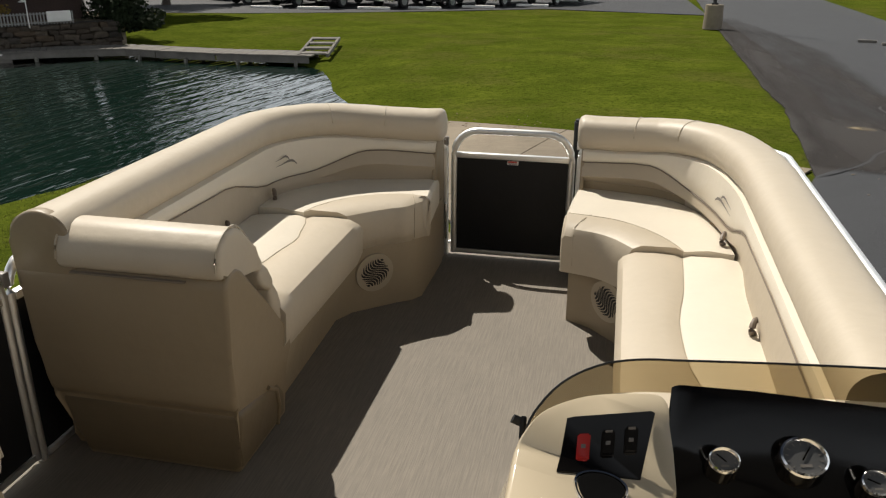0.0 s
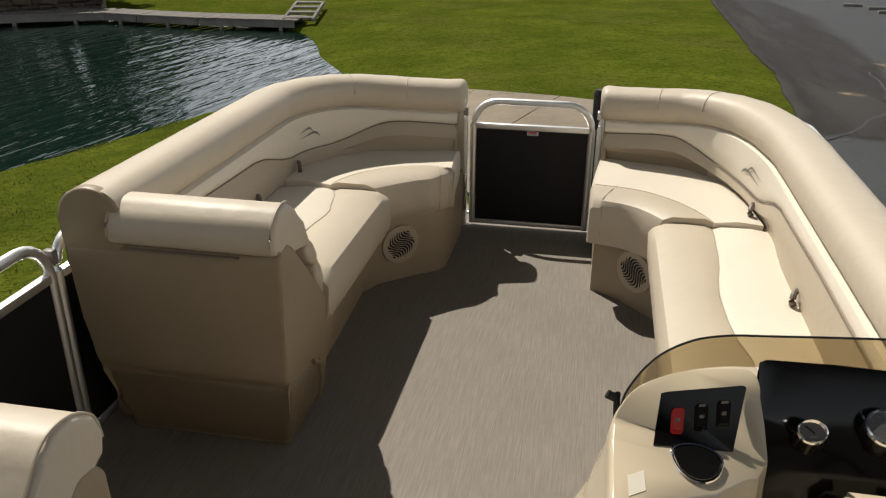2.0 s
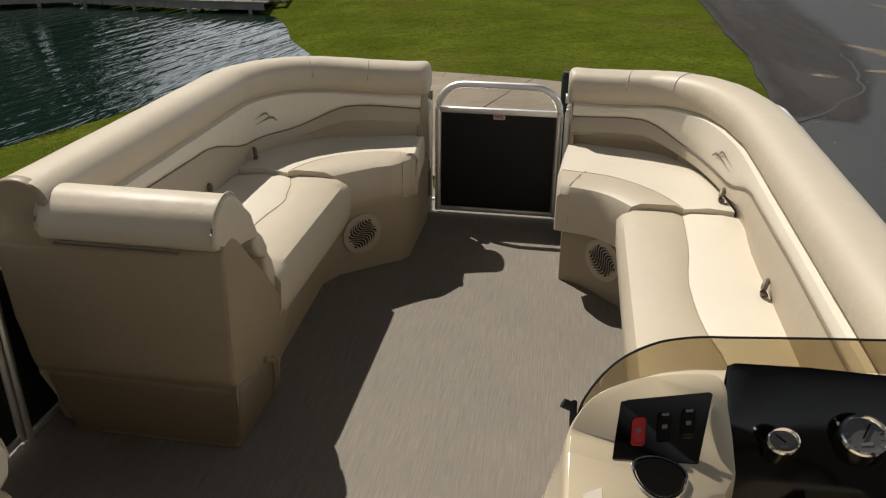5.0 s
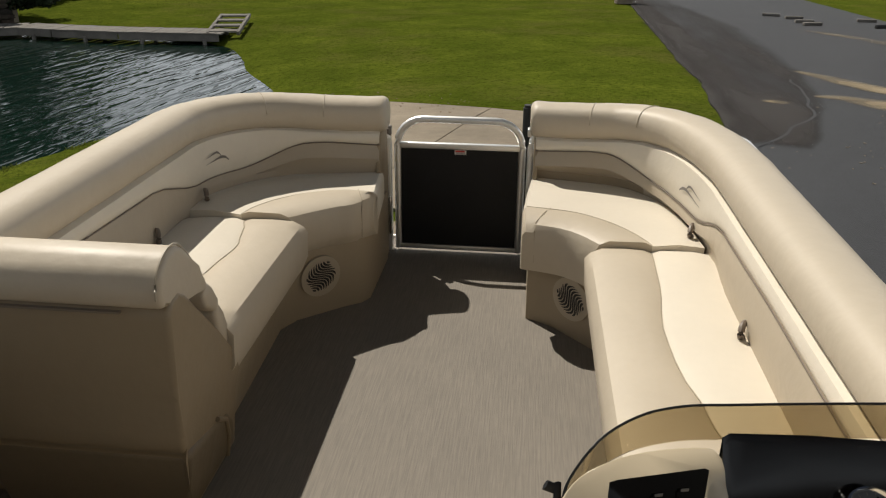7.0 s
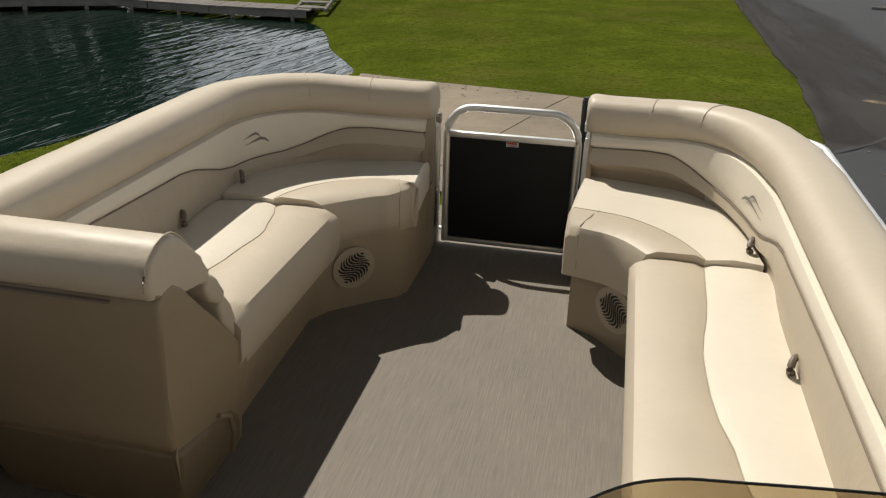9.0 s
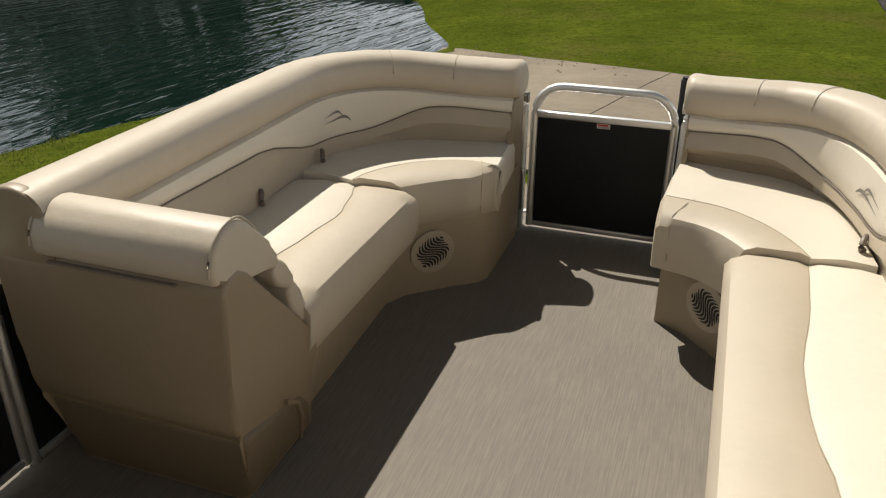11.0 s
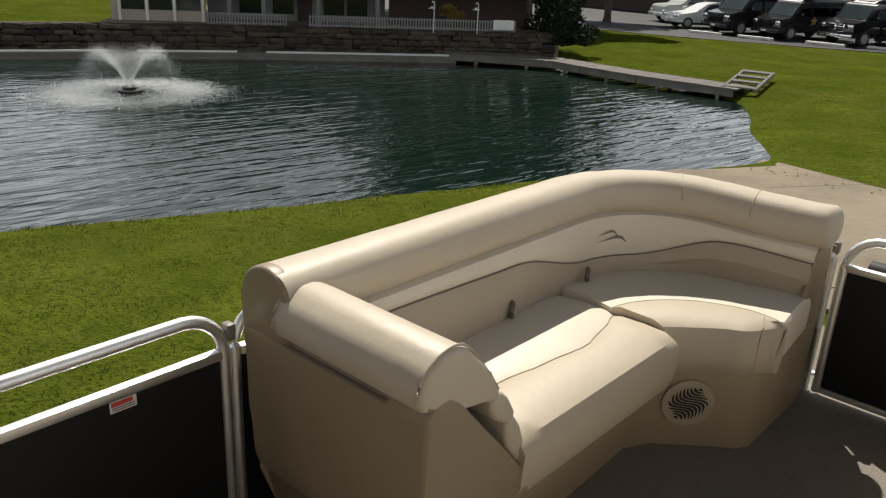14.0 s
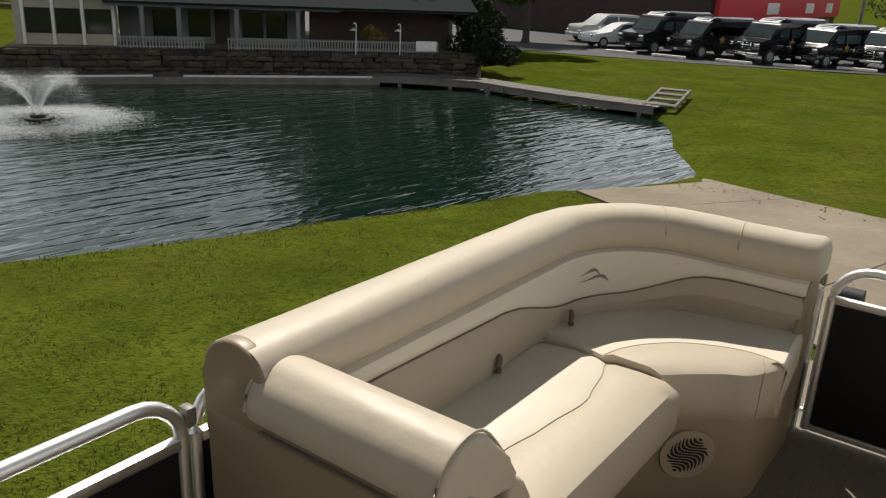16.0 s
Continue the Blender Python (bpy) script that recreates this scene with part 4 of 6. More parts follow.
    u = Vector((0, 0, 1)).cross(nrm).normalized()
    v = nrm.cross(u)
    fr = Matrix((u, v, nrm)).transposed().to_4x4()
    fr.translation = ctr + nrm * 0.019
    rg = disc(0.094, -0.03, 0.010, 40)
    bmesh.ops.bevel(rg, geom=[ed for ed in rg.edges if all(abs(q.co.z - 0.010) < 1e-5 for q in ed.verts)], offset=0.006, segments=2, affect="EDGES")
    spk = part("speaker_grille", moved(rg, fr), BACK, g, "round beige speaker grille with wavy black slots")
    for k in range(13):
        v0 = -0.0870 + 0.0145 * k
        mid = []
        for q in range(25):
            x = -0.072 + 0.006 * q
            yy = v0 + 0.026 * math.sin(x * 44)
            if x * x + yy * yy < 0.0715 ** 2:
                mid.append((x, yy))
        if len(mid) < 4:
            continue
        top, bot = [], []
        for q, (x, yy) in enumerate(mid):
            t = -1 + 2 * q / (len(mid) - 1)
            th = 0.0050 * math.sqrt(max(0, 1 - t ** 4)) + 0.0003
            top.append((x, yy + th, 0.0112))
            bot.append((x, yy - th, 0.0112))
        sl = loft([[Vector(p) for p in top], [Vector(p) for p in bot]], closed=False)
        part("slot", moved(sl, fr @ Matrix.Rotation(radians(-54 * sx), 4, "Z")), RUBBER, spk, "black wavy slot")
    # strap loops at the crease
    for x, y in ((-1.03, -0.735), (-1.03, -1.205)) if s < 0 else ((-0.955, -0.79), (-0.965, -1.555)):
        loop = [P(x + 0.016 * math.sin(a) + 0.004, y + 0.012 * math.cos(a * 2), 0.47 + 0.024 * (1 - math.cos(a))) for a in [k * 0.30 for k in range(12)]]
        part("pull_strap", tube(loop, 0.010, 8), PIPE, g, "brown fabric pull strap")
    return g


left_sofa = sofa("corner_sofa", "beige and tan vinyl corner sofa with chaise arm and speaker", -1, 0.0, -2.11)
right_sofa = sofa("corner_sofa", "beige and cream sunlit vinyl corner sofa beside the helm console", 1, 0.02, -2.45)


def spline2(pts):
    return [(p.x, p.y) for p in spline([(a, b, 0) for a, b in pts], 4)]


def chaise_arm(g, y0, s, x1, x0=-1.225):
    """The upright chaise back at the end of a sofa: body, roll pillow and wedge cushions; s turns it to face along +y or -y."""
    def Y(y):
        return y0 + s * (y + 2.03)
    def tapered(bm):
        """Draws the sides in towards the floor."""
        for v in bm.verts:
            if v.co.x < (x0 + x1) / 2:
                v.co.x += 0.10 * max(0, 1 - v.co.z / 0.62)
            else:
                v.co.x -= 0.045 * max(0, 1 - v.co.z / 0.30)
        return bm
    body = [(-1.97, 0.0), (-1.985, 0.12), (-2.01, 0.262), (-2.035, 0.285), (-2.04, 0.33), (-2.03, 0.45), (-2.022, 0.69), (-1.995, 0.722), (-1.945, 0.728), (-1.905, 0.70), (-1.75, 0.515), (-1.62, 0.358), (-1.598, 0.328), (-1.61, 0.298), (-1.65, 0.23), (-1.62, 0.12), (-1.59, 0.0)]
    part("chaise_body", tapered(prism([(Y(y), z) for y, z in body], "x", x0 + 0.036, x1, 0.030, 4)), TAN, g, "tan vinyl chaise back body")
    kick = [(-1.974, 0.004), (-1.989, 0.12), (-2.014, 0.258), (-1.70, 0.205), (-1.625, 0.12), (-1.60, 0.004)]
    part("kick_panel", tapered(prism([(Y(y), z) for y, z in kick], "x", x0 + 0.033, x1 + 0.003, 0.026, 4)), KICK, g, "dark brown vinyl kick panel")
    roll = [(-2.032, 0.712), (-2.044, 0.76), (-2.025, 0.81), (-1.975, 0.842), (-1.92, 0.845), (-1.875, 0.822), (-1.80, 0.735), (-1.745, 0.655), (-1.775, 0.635), (-1.83, 0.665), (-1.92, 0.70)]
    part("roll_pillow", prism([(Y(y), z) for y, z in roll], "x", x0 + 0.195, x1 - 0.005, 0.022, 4), VINYL, g, "beige vinyl roll pillow")
    for xe in (x1 - 0.016, x0 + 0.206):
        part("pillow_piping", tube([(xe, Y(y), z) for y, z in spline2([(-2.044, 0.745), (-2.030, 0.800), (-1.98, 0.838), (-1.92, 0.846), (-1.872, 0.820), (-1.80, 0.733), (-1.755, 0.668)])], 0.0035, 6), CREASE, g)
    # thin dark strip paints the line of shade below the pillow
    part("pillow_zip", box(x0 + 0.24, x1 - 0.12, min(Y(-2.040), Y(-2.026)), max(Y(-2.040), Y(-2.026)), 0.700, 0.706, 0.001), SEAM, g, "dark strip painting the shade under the pillow")
    w1 = [(-1.79, 0.635), (-1.748, 0.662), (-1.715, 0.632), (-1.680, 0.575), (-1.70, 0.540), (-1.77, 0.585)]
    w2 = [(-1.72, 0.550), (-1.685, 0.570), (-1.650, 0.520), (-1.612, 0.420), (-1.64, 0.390), (-1.71, 0.48)]
    part("wedge_cushion", prism([(Y(y), z) for y, z in w1], "x", x0 + 0.18, x1 - 0.008, 0.014, 3), VINYL, g, "beige vinyl wedge cushion")
    part("wedge_cushion", prism([(Y(y), z) for y, z in w2], "x", x0 + 0.18, x1 - 0.010, 0.014, 3), VINYL, g, "beige vinyl wedge cushion")
    part("skirt_fold", tube([(x1 - 0.010, Y(-1.79), 0.225), (x1 - 0.012, Y(-1.725), 0.18), (x1 - 0.024, Y(-1.69), 0.10), (x1 - 0.040, Y(-1.68), 0.01)], 0.008, 8), TAN, g)


chaise_arm(left_sofa, -2.13, 1, -0.55, -1.285)
end = [(-1.250, 0.62)] + [(-1.145 - 0.105 * math.cos(radians(a)), 0.780 + 0.102 * math.sin(radians(a))) for a in range(0, 181, 12)] + [(-1.040, 0.62)]
part("end_panel", prism(end, "y", -2.120, -2.075, 0.016, 3), TAN, left_sofa, "tan vinyl end panel")
aft = thing("aft_sofa", "beige vinyl sofa behind the side gate, its chaise end in view", "sofa")
chaise_arm(aft, -3.03, -1, -0.525, -1.26)
part("seat", box(-1.18, -0.55, -4.7, -3.42, 0.0, 0.46, 0.03, 3), VINYL, aft)
part("back_shell", box(-1.21, -1.05, -4.7, -3.08, 0.0, 0.82, 0.04, 3), TAN, aft)

# ---- the helm console ----
console = thing("helm_console", "cream gelcoat helm console with black dash and smoked screen", "console")


# the console's front stands askew to the boat's cross line and falls towards the side
SKEW = Matrix(((1, 0, 0, 0), (0.45, 1, 0, -0.45 * 0.588), (-0.08, 0, 1, 0.08 * 0.588), (0, 0, 0, 1)))


def shell_ring(grow, z, tilt=0.0):
    """The console's outline in plan, from the aft edge round the rounded front corner to the boat's side."""
    pts = [(0.455 - grow, -2.815), (0.448 - grow, -2.80), (0.447 - grow, -2.76)]
    pts += [(0.60 - (0.153 + grow) * math.cos(radians(a)), -2.64 + (0.19 + grow) * math.sin(radians(a))) for a in range(0, 91, 10)]
    pts += [(0.85, -2.475 + grow), (1.19, -2.58 + grow)]
    return [Vector((x, y, z + tilt * (y + 2.75))) for x, y in pts]


body = [shell_ring(0.05, 0.0) + [Vector((1.19, -2.815, 0.0))]]
for grow, z, tl in ((0.05, 0.30, 0.0), (0.045, 0.50, 0.0), (0.02, 0.58, 0.12), (-0.016, 0.63, 0.24), (-0.028, 0.655, 0.34), (-0.045, 0.672, 0.42), (-0.06, 0.678, 0.45)):
    body.append(shell_ring(grow, z, tl) + [Vector((1.19, -2.815, z + tl * -0.065))])
part("console_body", loft(body), GEL, console, "glossy cream gelcoat console body", auto=50)


def dash(x, y, lift=0.0):
    """A point on the console's sloping top."""
    return Vector((x, y, 0.86 + 0.317 * (y + 2.585) + lift))


def dash_patch(outline_pts, low, high):
    bm = bmesh.new()
    a = [bm.verts.new(dash(x, y, low)) for x, y in outline_pts]
    b = [bm.verts.new(dash(x, y, high)) for x, y in outline_pts]
    k = len(a)
    for i in range(k):
        j = (i + 1) % k
        bm.faces.new((a[i], a[j], b[j], b[i]))
    bm.faces.new(a[::-1])
    bm.faces.new(b)
    return bm


rim = [(0.500, -2.805), (0.500, -2.655), (0.511, -2.602), (0.537, -2.560), (0.580, -2.535), (0.635, -2.522), (0.715, -2.524), (0.748, -2.540), (0.758, -2.60), (0.757, -2.805)]
cx, cy = 0.622, -2.64
rings = []
for grow, lift in ((1.42, -0.40), (1.36, -0.20), (1.20, -0.11), (1.06, -0.06), (1.03, -0.026), (1.0, -0.010), (0.965, -0.003), (0.93, 0.0)):
    ring = []
    for x, y in [tuple(v.xy) for v in spline([(x, y, 0) for x, y in rim + rim[:1]], 3)[:-1]]:
        gx = grow if x < 0.64 else 1 + (grow - 1) * 0.12
        gy = grow if y > -2.66 else 1 + (grow - 1) * 0.30
        ring.append(dash(cx + (x - cx) * gx, cy + (y - cy) * gy, lift))
    rings.append(ring)
part("switch_surround", loft(rings), GEL, console, "rounded cream gelcoat shoulder of the console", auto=50)
part("door_edge", box(0.405, 0.427, -2.80, -2.64, 0.12, 0.60, 0.008, 3), GEL, console, "cream console door edge")
part("tape_piece", dash_patch([(0.532, -2.795), (0.530, -2.765), (0.558, -2.762), (0.560, -2.792)], 0.0003, 0.0012), LIGHT, console, "small piece of clear tape")
# lower aft edge and rounded shoulder beside the cup holder
p = dash_patch([(0.571, -2.720), (0.581, -2.580), (0.597, -2.576), (0.727, -2.570), (0.736, -2.577), (0.719, -2.726)], -0.012, 0.003)
bmesh.ops.bevel(p, geom=p.edges[:], offset=0.004, segments=2, affect="EDGES")
plate = part("switch_panel", p, GLOSSY, console, "glossy black switch panel")
for x, y, m in ((0.616, -2.655, RED), (0.657, -2.650, GLOSSY), (0.695, -2.645, GLOSSY)):
    q = dash_patch([(x - 0.011, y - 0.026), (x - 0.011, y + 0.026), (x + 0.011, y + 0.026), (x + 0.011, y - 0.026)], 0.001, 0.011)
    for vv in q.verts:
        if vv.co.y > y:
            vv.co.z += 0.004
    bmesh.ops.bevel(q, geom=q.edges[:], offset=0.003, segments=2, affect="EDGES")
    sw = part("rocker_switch", q, m, plate, "red rocker switch" if m is RED else "black rocker switch")
    part("switch_mark", dash_patch([(x - 0.004, y - 0.006), (x - 0.004, y + 0.001), (x + 0.004, y + 0.001), (x + 0.004, y - 0.006)], 0.0115, 0.0142), GREY, sw)
    if m is not RED:
        part("switch_mark", dash_patch([(x - 0.006, y + 0.019), (x - 0.006, y + 0.0215), (x + 0.006, y + 0.0215), (x + 0.006, y + 0.019)], 0.0145, 0.0178), GREY, sw)
# cup holder: chrome rim round a flat disc, black to paint the well's shade
cup_at = Matrix.Translation(SKEW @ dash(0.650, -2.756, 0.002)) @ Matrix.Rotation(math.atan(0.12), 4, "Y") @ Matrix.Rotation(math.atan(0.317), 4, "X")
ring = [[(r * math.cos(a), r * math.sin(a), z) for a in [k * math.tau / 36 for k in range(36)]] for r, z in ((0.045, -0.004), (0.0465, 0.003), (0.045, 0.006), (0.042, 0.005), (0.040, 0.0), (0.038, -0.004))]
part("cup_rim", moved(loft([[Vector(q) for q in r] for r in ring], caps=False), cup_at), CHROME, console, "bright cup holder rim")
ring = [[(r * math.cos(a), r * math.sin(a), z) for a in [k * math.tau / 36 for k in range(36)]] for r, z in ((0.0395, 0.0035), (0.038, 0.001), (0.036, 0.0006), (0.0, 0.0003))]
cup = part("cup_holder", moved(loft([[Vector(q) for q in r] for r in ring[:3]]), cup_at), WELL_SHADE, console, "flat black disc painting the shade inside the cup holder")
# gauge panel, sunk and steeper than the top
bm = bmesh.new()
fore = [(0.760, -2.497), (0.774, -2.487), (0.90, -2.512), (1.185, -2.60)]
rows = []
for k, t in enumerate((0.0, 0.06, 0.35, 0.7, 1.0)):
    rows.append([Vector((x, y + (-2.735 - y) * t, 0.872 - 0.004 * (1 - min(1, t * 16)) - 0.20 * t + 0.03 * t * t)) for x, y in fore])
rows = [[v + Vector((0, 0.006, -0.10)) for v in rows[0]]] + rows + [[v + Vector((0, -0.002, -0.05)) for v in rows[-1]]]
panel = part("gauge_panel", loft(rows, closed=False), GLOSSY, console, "glossy black gauge panel")
part("dash_shelf", box(0.762, 1.19, -2.90, -2.737, 0.58, 0.705, 0.012, 3), GEL, console, "cream shelf under the gauges")
tilt = Matrix.Rotation(radians(24), 4, "X")
for x, y, r, turn in ((0.852, -2.650, 0.0235, 40), (0.985, -2.650, 0.036, -35), (1.105, -2.71, 0.0235, 60)):
    m = Matrix.Translation(SKEW @ Vector((x, y, 0.797 - (0.02 if x > 1.1 else 0)))) @ Matrix.Rotation(radians(14), 4, "Z") @ tilt
    hood = disc(r * 1.16, -0.02, 0.012, 36)
    part("gauge_housing", moved(hood, m), GLOSSY, panel)
    ring = [[(q * math.cos(a), q * math.sin(a), z) for a in [k * math.tau / 36 for k in range(36)]] for q, z in ((r * 1.14, 0.010), (r * 1.12, 0.018), (r * 1.02, 0.020), (r * 0.96, 0.016), (r * 0.95, 0.012))]
    gauge = part("gauge_ring", moved(loft([[Vector(q) for q in rr] for rr in ring], caps=False), m), CHROME, panel, "chrome gauge ring")
    part("gauge_face", moved(disc(r * 0.96, 0.010, 0.0135, 36), m), DIAL, panel, "pale grey gauge face")
    marks = bmesh.new()
    for k in range(11):
        a = radians(-130 + 26 * k)
        bmesh.ops.create_cube(marks, size=1, matrix=Matrix.Rotation(a, 4, "Z") @ Matrix.Translation((0, r * 0.80, 0.0142)) @ Matrix.Diagonal((r * 0.05, r * 0.16, 0.001, 1)))
    bmesh.ops.create_cube(marks, size=1, matrix=Matrix.Translation((0, -r * 0.45, 0.0142)) @ Matrix.Diagonal((r * 0.55, r * 0.16, 0.001, 1)))
    part("gauge_marks", moved(marks, m), GREY, panel)
    needle = box(-r * 0.04, r * 0.04, -r * 0.2, r * 0.72, 0.0150, 0.0165)
    part("gauge_needle", moved(needle, m @ Matrix.Rotation(radians(turn), 4, "Z")), GLOSSY, panel)
# ignition key, latch and the steering pod with its wheel
key_at = Matrix.Translation((0.612, -2.812, 0.745)) @ Matrix.Rotation(radians(80), 4, "X")
part("ignition_key", merge(moved(disc(0.016, 0, 0.02, 20), key_at), moved(box(-0.009, 0.009, -0.03, 0.02, 0.02, 0.045, 0.004), key_at)), RUBBER, console, "black ignition key")
part("side_latch", tube([(0.418, -2.86, 0.70), (0.405, -2.88, 0.73), (0.405, -2.93, 0.75), (0.418, -2.97, 0.74)], 0.008, 10), CHROME, console, "chrome grab latch")
pod = [[Vector((x, y, z)) for x, z in ((0.86 - e, 0.55), (0.86 - e, 0.80 + h), (0.90 - e * 0.5, 0.835 + h), (1.06 + e * 0.5, 0.835 + h), (1.10 + e, 0.80 + h), (1.10 + e, 0.55))] for y, e, h in ((-2.64, -0.04, -0.10), (-2.70, -0.01, -0.085), (-2.78, 0.0, -0.09), (-2.92, 0.0, -0.13), (-2.98, 0.0, -0.17))]
part("steering_pod", loft(pod), GEL, console, "cream steering pod")
wheel_m = Matrix.Translation((1.06, -3.02, 0.70)) @ Matrix.Rotation(radians(62), 4, "X")
part("steering_wheel", moved(tube([(0.175 * math.cos(a), 0.175 * math.sin(a), 0) for a in [k * math.tau / 40 for k in range(40)]], 0.016, 12, closed=True), wheel_m), RUBBER, console, "black steering wheel rim")
for a in (90, 210, 330):
    part("wheel_spoke", moved(box(-0.012, 0.012, 0.0, 0.172, -0.012, -0.002, 0.003), wheel_m @ Matrix.Rotation(radians(a), 4, "Z")), RUBBER, console)
# smoked screen standing on the front edge with a dark rim
line = spline([(0.512, -2.640, 0.815), (0.516, -2.605, 0.845), (0.527, -2.555, 0.860), (0.568, -2.483, 0.876), (0.627, -2.445, 0.888), (0.70, -2.437, 0.897), (0.78, -2.456, 0.904), (0.93, -2.503, 0.920), (1.10, -2.562, 0.938), (1.19, -2.595, 0.947), (1.30, -2.635, 0.957)], 4)
low, high = [], []
for i, q in enumerate(line):
    a, b = line[max(0, i - 1)], line[min(len(line) - 1, i + 1)]
    d = (b - a)
    side = Vector((-d.y, d.x, 0)).normalized()
    high.append(Vector(q))
    low.append(Vector(q) + side * 0.016 + Vector((0, 0, -0.02 - 0.055 * min(1, i / 10))))
out = [l + Vector((0.0, 0.004, 0)) for l in low], [h + Vector((0.0, 0.004, 0)) for h in high]
screen = part("wind_screen", loft([low, high, out[1], out[0]], closed=False), SMOKED, console, "smoked amber acrylic wind screen")
screen.visible_shadow = False
part("screen_rim", tube(high, 0.0024, 8), RUBBER, console, "thin black screen edge")
part("screen_knob", merge(moved(disc(0.008, -0.006, 0.014, 16), Matrix.Translation((0.503, -2.545, 0.838)) @ Matrix.Rotation(radians(-60), 4, "Y")), tube([(0.514, -2.62, 0.80), (0.510, -2.58, 0.826), (0.509, -2.54, 0.842)], 0.006, 8)), RUBBER, console, "black screen screw knob")
for ob in console.children_recursive:
    if not ob.name.startswith(("gauge_ring", "gauge_face", "gauge_marks", "gauge_needle", "gauge_housing", "cup_", "steering", "wheel_spoke", "side_latch")):
        ob.data.transform(SKEW)

# the dash stands steep above a level shelf: (y before, y, lift) from the shelf's aft edge to the front rim
DASH = ((-3.40, -3.62, 0.0), (-2.83, -3.050, -0.015), (-2.74, -2.915, -0.026), (-2.667, -2.872, -0.034), (-2.51, -2.812, 0.020), (-2.41, -2.750, 0.040), (-2.20, -2.60, 0.045))


def steep(co):
    """Sets a point of the console at its place on the steep dash."""
    y = min(-2.201, max(-3.399, co.y))
    k = max(i for i in range(len(DASH) - 1) if DASH[i][0] <= y)
    (a, ya, la), (b, yb, lb) = DASH[k], DASH[k + 1]
    t = (y - a) / (b - a)
    return Vector((co.x - 0.118, ya + (yb - ya) * t, co.z + (la + (lb - la) * t) * min(1, co.z / 0.6)))


for ob in console.children_recursive:
    bm = bmesh.new()
    bm.from_mesh(ob.data)
    for y, _, _ in DASH:
        bmesh.ops.bisect_plane(bm, geom=bm.verts[:] + bm.edges[:] + bm.faces[:], plane_co=(0, y, 0), plane_no=(0, 1, 0))
    bm.to_mesh(ob.data)
    bm.free()
    for v in ob.data.vertices:
        v.co = steep(v.co)

# ---- across the pond ----
dock = thing("dock", "weathered grey timber dock along the pond", "dock")
line = [(-8.35, 18.6), (-11.2, 18.49), (-13.22, 18.66), (-14.49, 18.88), (-16.59, 17.85), (-17.76, 17.07)]
path = []
for (ax, ay), (bx, by) in zip(line, line[1:]):
    ln = math.hypot(bx - ax, by - ay)
    k = 0
    while k * 0.20 < ln:
        t = k * 0.20 / ln
        path.append((ax + (bx - ax) * t, ay + (by - ay) * t, math.atan2(by - ay, bx - ax)))
        k += 1
plank = None
for x, y, a in path:
    m = Matrix.Translation((x, y, -1.55 + random.uniform(-0.006, 0.006))) @ Matrix.Rotation(a + random.uniform(-0.01, 0.01), 4, "Z")
    if plank is None:
        plank = part("plank", box(-0.094, 0.094, -0.5, 0.5, -0.02, 0.02, 0.004, 1), TIMBER, dock)
        plank.matrix_local = m
    else:
        o = new("plank", plank.data)
        o.parent = dock
        o.matrix_local = m
for (ax, ay), (bx, by) in zip(line, line[1:]):
    for off in (-0.46, 0.46):
        nx, ny = -(by - ay) / math.hypot(bx - ax, by - ay) * off, (bx - ax) / math.hypot(bx - ax, by - ay) * off
        part("stringer", prism([(ax + nx, ay + ny), (bx + nx, by + ny), (bx + nx * 0.9, by + ny * 0.9), (ax + nx * 0.9, ay + ny * 0.9)], "z", -1.76, -1.575), TIMBER, dock)
for x, y, a in path[2::9]:
    for off in (-0.46, 0.46):
        part("pile", tube([(x - math.sin(a) * off, y + math.cos(a) * off, -2.4), (x - math.sin(a) * off, y + math.cos(a) * off, -1.70)], 0.06, 8), TIMBER, dock)

steps = thing("dock_steps", "grey timber steps from the dock up the bank", "steps")
for sx in (-0.42, 0.42):
    part("stringer", moved(box(sx - 0.04, sx + 0.04, 0.0, 2.8, -0.05, 0.05, 0.006), Matrix.Translation((-8.27, 18.33, -1.56)) @ Matrix.Rotation(radians(12), 4, "Z") @ Matrix.Rotation(radians(3.5), 4, "X")), TIMBER, steps)
for k in range(4):
    part("tread", moved(box(-0.42, 0.42, 0.1 + k * 0.80, 0.36 + k * 0.80, 0.0, 0.05, 0.006), Matrix.Translation((-8.27, 18.33, -1.56)) @ Matrix.Rotation(radians(12), 4, "Z") @ Matrix.Rotation(radians(3.5), 4, "X")), TIMBER, steps)

# boardwalk and stone wall on the far bank
FAR = [Vector((-15.27, 19.92)), Vector((-17.45, 17.09)), Vector((-21.62, 11.44)), Vector((-23.57, 8.14)), Vector((-28.6, -2.13))]
walkway = thing("boardwalk", "grey timber boardwalk with a pale edge below the stone wall", "boardwalk", kind="structure")
for a, b in zip(FAR[1:], FAR[2:]):
    d = (b - a).normalized()
    nn = Vector((d.y, -d.x))
    if nn.x > 0:
        nn = -nn
    q = [a + nn * -0.25, b + nn * -0.25, b + nn * 0.34, a + nn * 0.34]
    part("walk_board", prism([tuple(v) for v in q], "z", -1.72, -1.64), TIMBER, walkway)
    part("edge_rail", tube([(*(a + nn * -0.2), -1.61), (*(b + nn * -0.2 - d * 0.9), -1.61)], 0.04, 6), WHITE, walkway, "pale edge rail")
    part("facing", prism([tuple(v) for v in (a + nn * -0.22, b + nn * -0.22, b + nn * -0.1, a + nn * -0.1)], "z", -2.4, -1.73), TIMBER, walkway)

